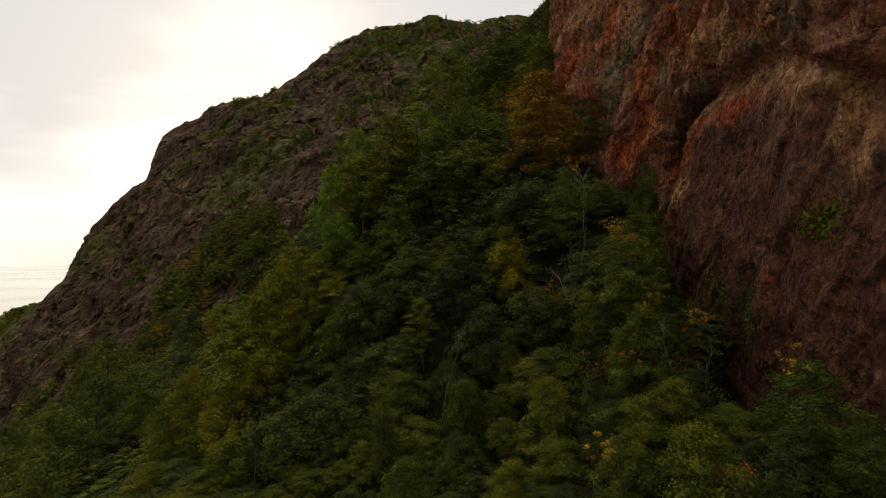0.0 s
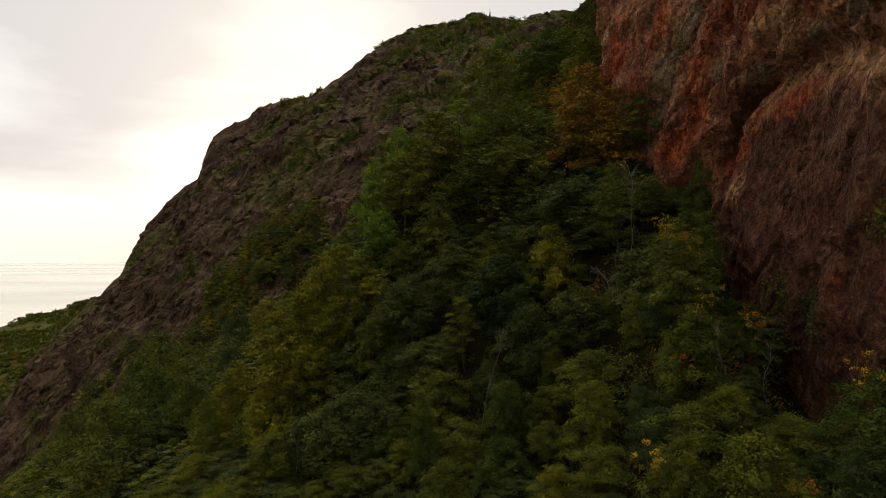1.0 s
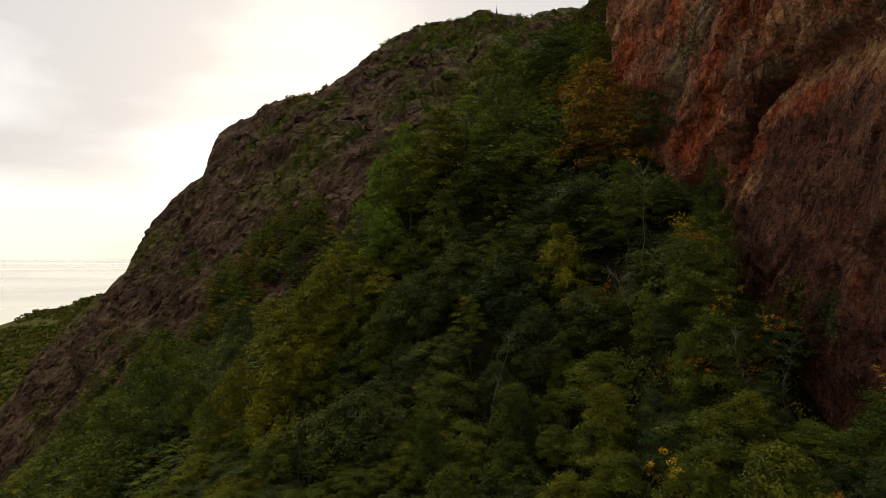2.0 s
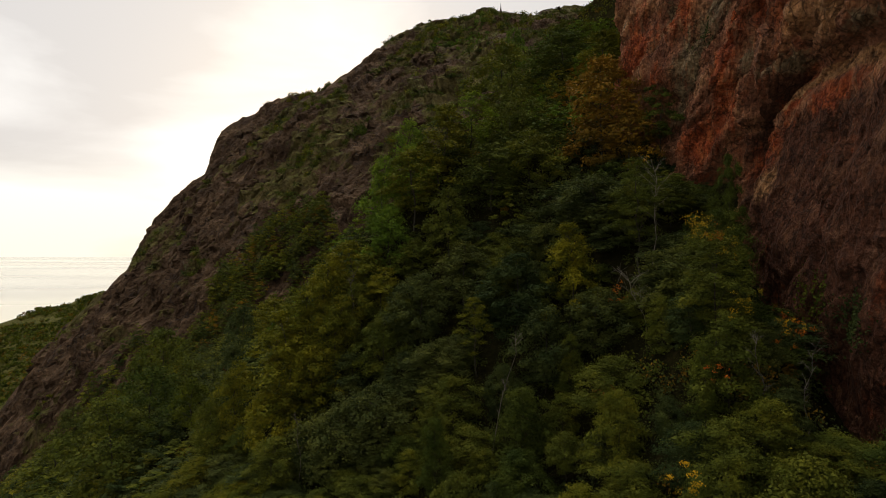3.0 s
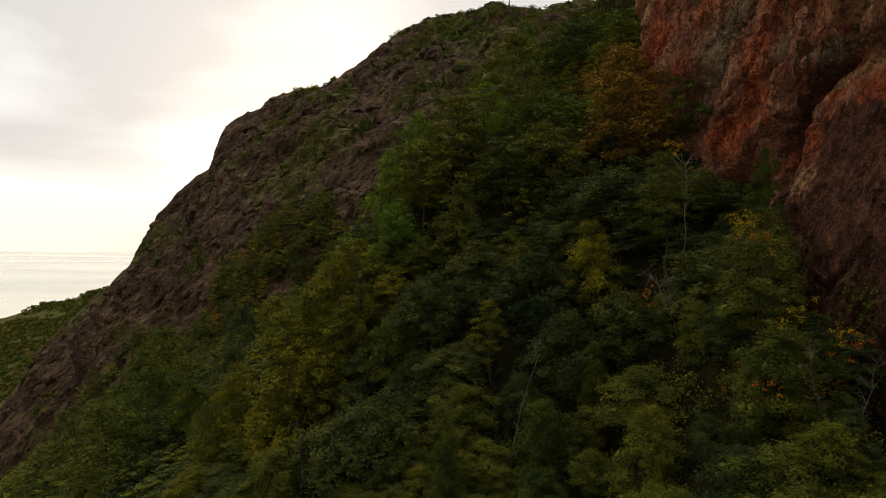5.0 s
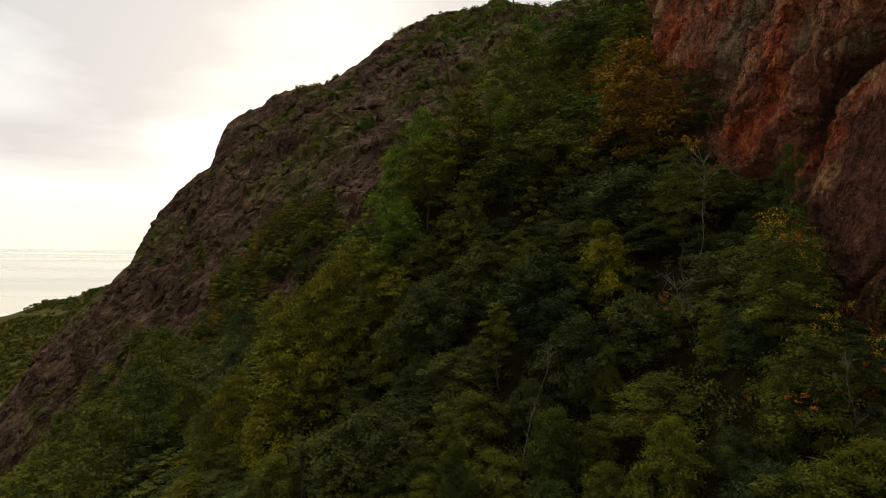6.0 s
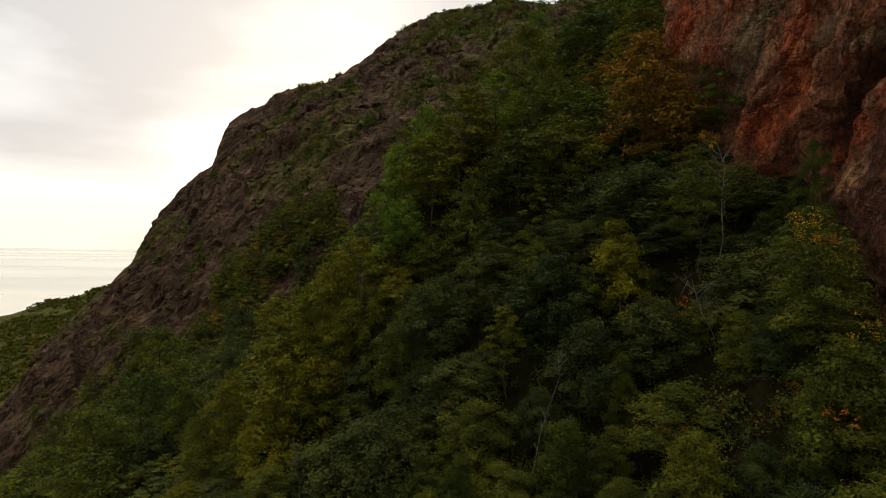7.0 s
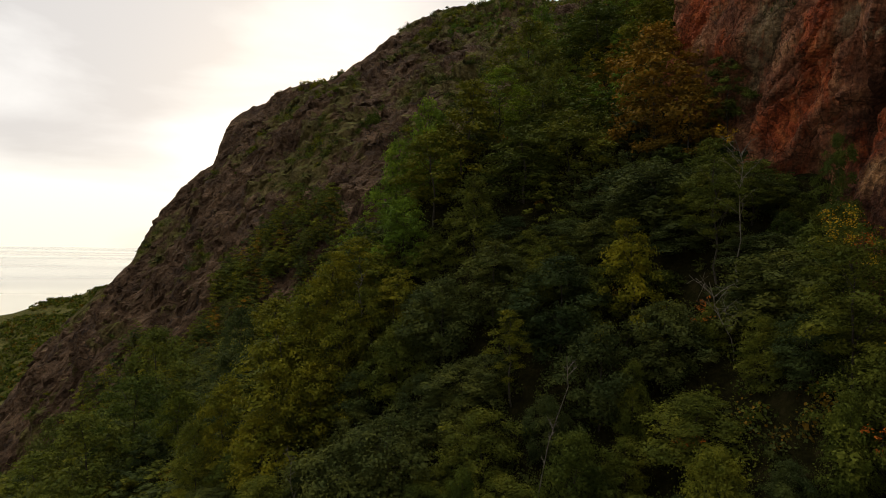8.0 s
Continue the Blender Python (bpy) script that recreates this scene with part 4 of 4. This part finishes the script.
def shrubs(name, rng, xs, ys, sizes, per, leaf, kind, label, squash=0.7):
    """Low leafy growth on the ground, as one mesh."""
    z, _ = land(xs, ys)
    n = np.maximum(4, (per * rng.uniform(0.6, 1.4, len(xs))).astype(int))
    who = np.repeat(np.arange(len(xs)), n)
    d = rng.normal(0, 1, (len(who), 3))
    d /= np.linalg.norm(d, axis=1, keepdims=True)
    d *= rng.uniform(0.1, 1, (len(who), 1)) ** 0.4
    at = np.stack([xs, ys, z], -1)[who] + d * sizes[who, None] * (1, 1, squash) + np.stack([0 * xs, 0 * xs, sizes * 0.45], -1)[who]
    skin = leaf_quads(rng, at, leaf, d / np.linalg.norm(d, axis=1, keepdims=True))
    some = rng.permutation(len(at))[: len(at) // 8]
    core = np.stack([xs, ys, z + sizes * 0.3], -1)[who[some]]
    v, f = joined([skin, leaf_quads(rng, core + (at[some] - core) * 0.6, leaf * 1.6, d[some], 0.8)])
    return tagged(mesh_object(name, v, f, LEAVES[kind], shade=False), label, "undergrowth", kind="stuff")


# undergrowth between the trees
rng = np.random.default_rng(8)
for kind, count in (("green", 200), ("dark", 700), ("yellow_green", 60), ("brown", 70)):
    x, y = rng.uniform(-100, 24, count * 5), rng.uniform(22, 135, count * 5)
    b, r = bearing(x, y)
    ok = (r < np.interp(b, EDGE_AT, EDGE_R) + 2) & (x < np.interp(y, WALL_Y, WALL_X) + 0.5) & ((x < 0.5 * y) | (y > 52)) & (b > -64) & (b < 48)
    x, y = x[ok][:count], y[ok][:count]
    shrubs("undergrowth", rng, x, y, rng.uniform(0.5, 1.2, len(x)), 60, 0.22, kind, f"{kind.replace('_', '-')} bushes and saplings under the trees")

x = rng.uniform(-6.0, -0.2, 150)
y = rng.uniform(50, 72, 150)
x = x + np.interp(y, WALL_Y, WALL_X)
shrubs("undergrowth", rng, x, y, rng.uniform(0.5, 1.1, 150), 120, 0.15, "dark", "dark green bushes along the cliff's foot", 0.9)

for kind, count, leaf in (("dark", 600, 0.17), ("green", 180, 0.17), ("brown", 110, 0.16)):
    x, y = rng.uniform(-24, 23, count * 4), rng.uniform(24, 76, count * 4)
    ok = (x < np.interp(y, WALL_Y, WALL_X) - 0.2) & (np.hypot(x - HEAD[0], y - HEAD[1]) < 63) & ((x < 0.5 * y) | (y > 52) | (y < 34))
    if kind == "brown":
        ok &= (x > 9) & (y < 44)
    x, y = x[ok][:count], y[ok][:count]
    shrubs("undergrowth", rng, x, y, rng.uniform(0.5, 1.2, len(x)), 80, leaf, kind, f"low {kind} bushes and brush on the near slope", 1.1)

# low green scrub where the wood runs out below the skyline
for kind, count in (("green", 150), ("yellow_green", 110)):
    x, y = rng.uniform(4, 30, count * 6), rng.uniform(82, 140, count * 6)
    b, r = bearing(x, y)
    ok = (b > -20) & (b < -3) & (r < np.interp(b, EDGE_AT, EDGE_R) + 4) & (x < np.interp(y, WALL_Y, WALL_X) - 0.5)
    x, y = x[ok][:count], y[ok][:count]
    shrubs("undergrowth", rng, x, y, rng.uniform(0.7, 1.5, len(x)), 70, 0.24, kind, f"{kind.replace('_', '-')} scrub at the upper edge of the wood", 0.8)

# shrubs in the gullies and on the ledges of the mountain
rng = np.random.default_rng(9)
for kind, count in (("green", 900), ("yellow_green", 320), ("dark", 700)):
    x, y = rng.uniform(-190, 40, count * 14), rng.uniform(95, 285, count * 14)
    b, r = bearing(x, y)
    rc = np.interp(b, CREST_AT, CREST_R)
    low = mountain_height(x, y) - spur_height(x, y)
    clumped = turf(x, y) * 0.75 + fbm(x / 9, y / 9, 3, 19) * 1.1
    ok = (r < rc + 1) & (low > -3) & (clumped > 0.74) & ((b > 10) | (r < rc - 12)) & ((b < 26) | (r < rc - 9))
    x, y = x[ok][:count], y[ok][:count]
    big = rng.uniform(0.6, 1.9, len(x)) * np.where(mountain_height(x, y) - spur_height(x, y) < 14, 1.7, 1.0)
    shrubs("mountain_shrubs", rng, x, y, big, 56, 0.34, kind, f"{kind.replace('_', '-')} shrubs on rock ledges and gullies")

# young trees climbing from the spur onto the foot of the mountain
rng = np.random.default_rng(12)
for kind, count in (("green", 200), ("dark", 170), ("yellow_green", 290), ("brown", 40)):
    x, y = rng.uniform(-125, -8, count * 9), rng.uniform(80, 165, count * 9)
    b, r = bearing(x, y)
    upper = np.interp(b, (8, 13, 20, 27, 32, 38, 46), (95, 118, 148, 143, 146, 150, 146)) + 14 * fbm(x / 14, y / 14, 3, 51)
    ok = (r > np.interp(b, EDGE_AT, EDGE_R) + 1) & (r < upper) & (b > 8) & (b < 48)
    x, y = x[ok][:count], y[ok][:count]
    pieces = []
    for px, py, foot in zip(x, y, land(x, y)[0] - 0.4):
        k = int(rng.choice(YOUNG[kind]))
        a = rng.uniform(0, 6.28)
        v, f = YOUNG_LEAVES[k]
        v = v @ np.array([[math.cos(a), math.sin(a), 0], [-math.sin(a), math.cos(a), 0], [0, 0, 1]])
        wide, tall = rng.uniform(2.6, 4.4) / SIZE[k, 3, 0][0], rng.uniform(3.4, 6.0) / SIZE[k, 3, 0][1]
        pieces.append((v * (wide, wide, tall) + (px, py, foot), f))
    grove("young_trees", pieces, kind, f"{kind.replace('_', '-')} young trees along the mountain's foot", "trees")

# woods on the low hill beyond
rng = np.random.default_rng(10)
for kind, count in (("green", 3000), ("yellow_green", 2600), ("brown", 900)):
    x, y = rng.uniform(-620, -190, count * 16), rng.uniform(180, 600, count * 16)
    ok = (hill_height(x, y) > mountain_height(x, y) + 1) & (hill_height(x, y) > -112) & (fbm(x / 30, y / 30, 3, 55) > -0.3) & (bearing(x, y)[0] > 36.5) & (bearing(x, y)[0] < 52)
    x, y = x[ok][:count], y[ok][:count]
    shrubs("hill_woods", rng, x, y, rng.uniform(0.9, 2.2, len(x)), 13, 1.15, kind, f"{kind.replace('_', '-')} woods on a distant low hill", 0.9)

# bushes that stand out on the crest and the upper ledges
rng = np.random.default_rng(14)
for kind, cx, cy, rx, ry, count, low, high in (
    ("yellow_green", -83.5, 246.5, 4.5, 1.6, 26, 0.9, 1.8), ("green", -42.5, 179.0, 3.0, 3.0, 26, 1.0, 2.2), ("green", -72.0, 240.0, 5.0, 1.4, 14, 0.7, 1.3),
    ("green", -33.0, 250.0, 9.0, 8.0, 40, 0.9, 2.2), ("yellow_green", -24.0, 246.0, 12.0, 10.0, 46, 0.7, 1.7), ("fresh", -14.0, 236.0, 12.0, 12.0, 50, 0.7, 1.8), ("yellow_green", -70.0, 212.0, 10.0, 6.0, 26, 0.5, 1.1),
    ("green", -60.0, 205.0, 5.0, 9.0, 20, 0.7, 1.5), ("green", 5.0, 245.0, 14.0, 12.0, 60, 0.9, 2.0), ("yellow_green", 8.0, 240.0, 14.0, 14.0, 50, 0.9, 2.0),
):
    x, y = cx + rng.normal(0, 0.55, count) * rx, cy + rng.normal(0, 0.55, count) * ry
    shrubs("ledge_bushes", rng, x, y, rng.uniform(low, high, count), 60, 0.42, kind, f"{kind.replace('_', '-')} bushes on the mountain's upper ledges", 0.9)

# plants rooted in the cliff face
rng = np.random.default_rng(15)
for kind, cy0, cz0, ry, rz, count in (("green", 34.2, 1.3, 1.5, 1.1, 420), ("dark", 41.5, -5.0, 1.8, 1.3, 420), ("green", 46.0, -4.0, 1.6, 1.6, 300), ("dark", 65.0, 22.0, 1.4, 1.2, 220)):
    y, z = cy0 + rng.normal(0, 0.6, count) * ry, cz0 + rng.normal(0, 0.6, count) * rz
    out = np.tile([-1.0, 0.0, 0.2], (count, 1))
    v, f = leaf_quads(rng, np.stack([cliff_x(y, z) - rng.uniform(0.02, 0.3, count), y, z], -1), 0.2, out)
    tagged(mesh_object("wall_plants", v, f, LEAVES[kind], shade=False), "green ferns and moss rooted in the cliff face", "plants", kind="stuff")


def dead_tree(x, y, height, seed, lean, label, reaching=1.0, wood=None):
    """A bleached bare tree: a bent stem and forked branches."""
    rng = np.random.default_rng(seed)
    root = new("dead_tree")
    root.matrix_basis = pose(x, y, height_at(x, y) - 0.2)
    h = np.linspace(0, 1, 7)
    stem = np.c_[np.outer(h**1.4, lean) + np.cumsum(rng.normal(0, 0.03, (7, 2)), 0) * height, h * height]
    v, f = tube(stem, 0.003 * height * (1 - 0.8 * h) + 0.012, 6)
    mesh_object("trunk", v, f, wood or DEAD, root)
    for i in range(13):
        k = rng.uniform(0.35, 0.95)
        p = np.array([np.interp(k, h, stem[:, c]) for c in range(3)])
        a, reach = rng.uniform(0, 6.28), height * rng.uniform(0.18, 0.42) * reaching
        u = np.linspace(0, 1, 6)
        limb = p + np.stack([np.cos(a) * reach * u, np.sin(a) * reach * u, reach * (1.1 * u - 0.2 * u * u)], -1) + np.cumsum(rng.normal(0, 0.03, (6, 3)), 0) * reach
        twigs = [tube(limb, 0.0018 * height * (1 - 0.8 * u) + 0.007, 5)]
        for j in (2, 3, 4):
            way = rng.normal(0, 1, 3) * (0.3, 0.3, 0.25) * reach
            twigs.append(tube(limb[j] + np.outer(np.linspace(0, 1, 4), way), np.linspace(0.012, 0.005, 4), 4))
        v, f = joined(twigs)
        mesh_object("branch", v, f, wood or DEAD, root)
    return tagged(root, label, "dead tree")


SILVER = bark_material("weathered_silver_wood", (0.04, 0.033, 0.024), (0.12, 0.10, 0.075))
DEAD = bark_material("bleached_dead_wood", (0.07, 0.058, 0.042), (0.18, 0.155, 0.12))
dead_tree(11.2, 49.2, 5.2, 3, (-1.3, -0.9), "bleached bare tree leaning among green trees")
dead_tree(-87.5, 156.5, 3.4, 4, (-0.8, -0.5), "small white dead tree on the mountain rock")
for px, py, tall, seed, lean, spread_of in ((-0.6, 46.0, 10.6, 31, (0.4, -0.5), 0.16), (14.6, 36.6, 6.0, 32, (-0.5, -0.4), 0.3), (17.4, 37.4, 6.2, 33, (0.3, -0.5), 0.3),
                                            (-16.0, 62.6, 12.2, 35, (0.5, -0.6), 0.14), (-17.2, 51.4, 7.6, 36, (-0.4, -0.5), 0.2)):
    dead_tree(px, py, tall, seed, lean, "slim pale leafless birch standing among green trees", spread_of, SILVER)
dead_tree(13.4, 53.0, 10.2, 5, (-0.4, -0.3), "tall pale dead tree with forked bare branches", 0.42)


def summit_cairn(x, y):
    """A slim stack of flat stones with a marker post on the summit."""
    rng = np.random.default_rng(21)
    root = new("summit_cairn")
    root.matrix_basis = pose(x, y, height_at(x, y) - 0.15)
    bm = bmesh.new()
    bmesh.ops.create_icosphere(bm, subdivisions=1, radius=1.0)
    for vert in bm.verts:
        vert.co = vert.co * rng.uniform(0.85, 1.1)
    me = bpy.data.meshes.new("stone")
    bm.to_mesh(me)
    bm.free()
    me.materials.append(M_MOUNTAIN)
    z = 0.0
    for i in range(11):
        wide, tall = 0.75 * (1 - i / 14) * rng.uniform(0.85, 1.1), rng.uniform(0.14, 0.2)
        z += tall
        stone = new("stone", me)
        stone.parent = root
        stone.matrix_basis = Matrix.LocRotScale((rng.normal(0, 0.04), rng.normal(0, 0.04), z), Euler((0, 0, rng.uniform(0, 6))), Vector((wide, wide * 0.8, tall * 1.25)))
        z += tall * 0.75
    v, f = tube([(0, 0, z - 0.4), (0.02, 0, z + 0.5), (0, 0.02, z + 1.2)], [0.12, 0.11, 0.09], 8)
    mesh_object("post", v, f, BARK, root, "dark wooden marker post")
    return tagged(root, "slim stone cairn with a dark post on the summit", "cairn")


summit_cairn(3.0, 265.0)
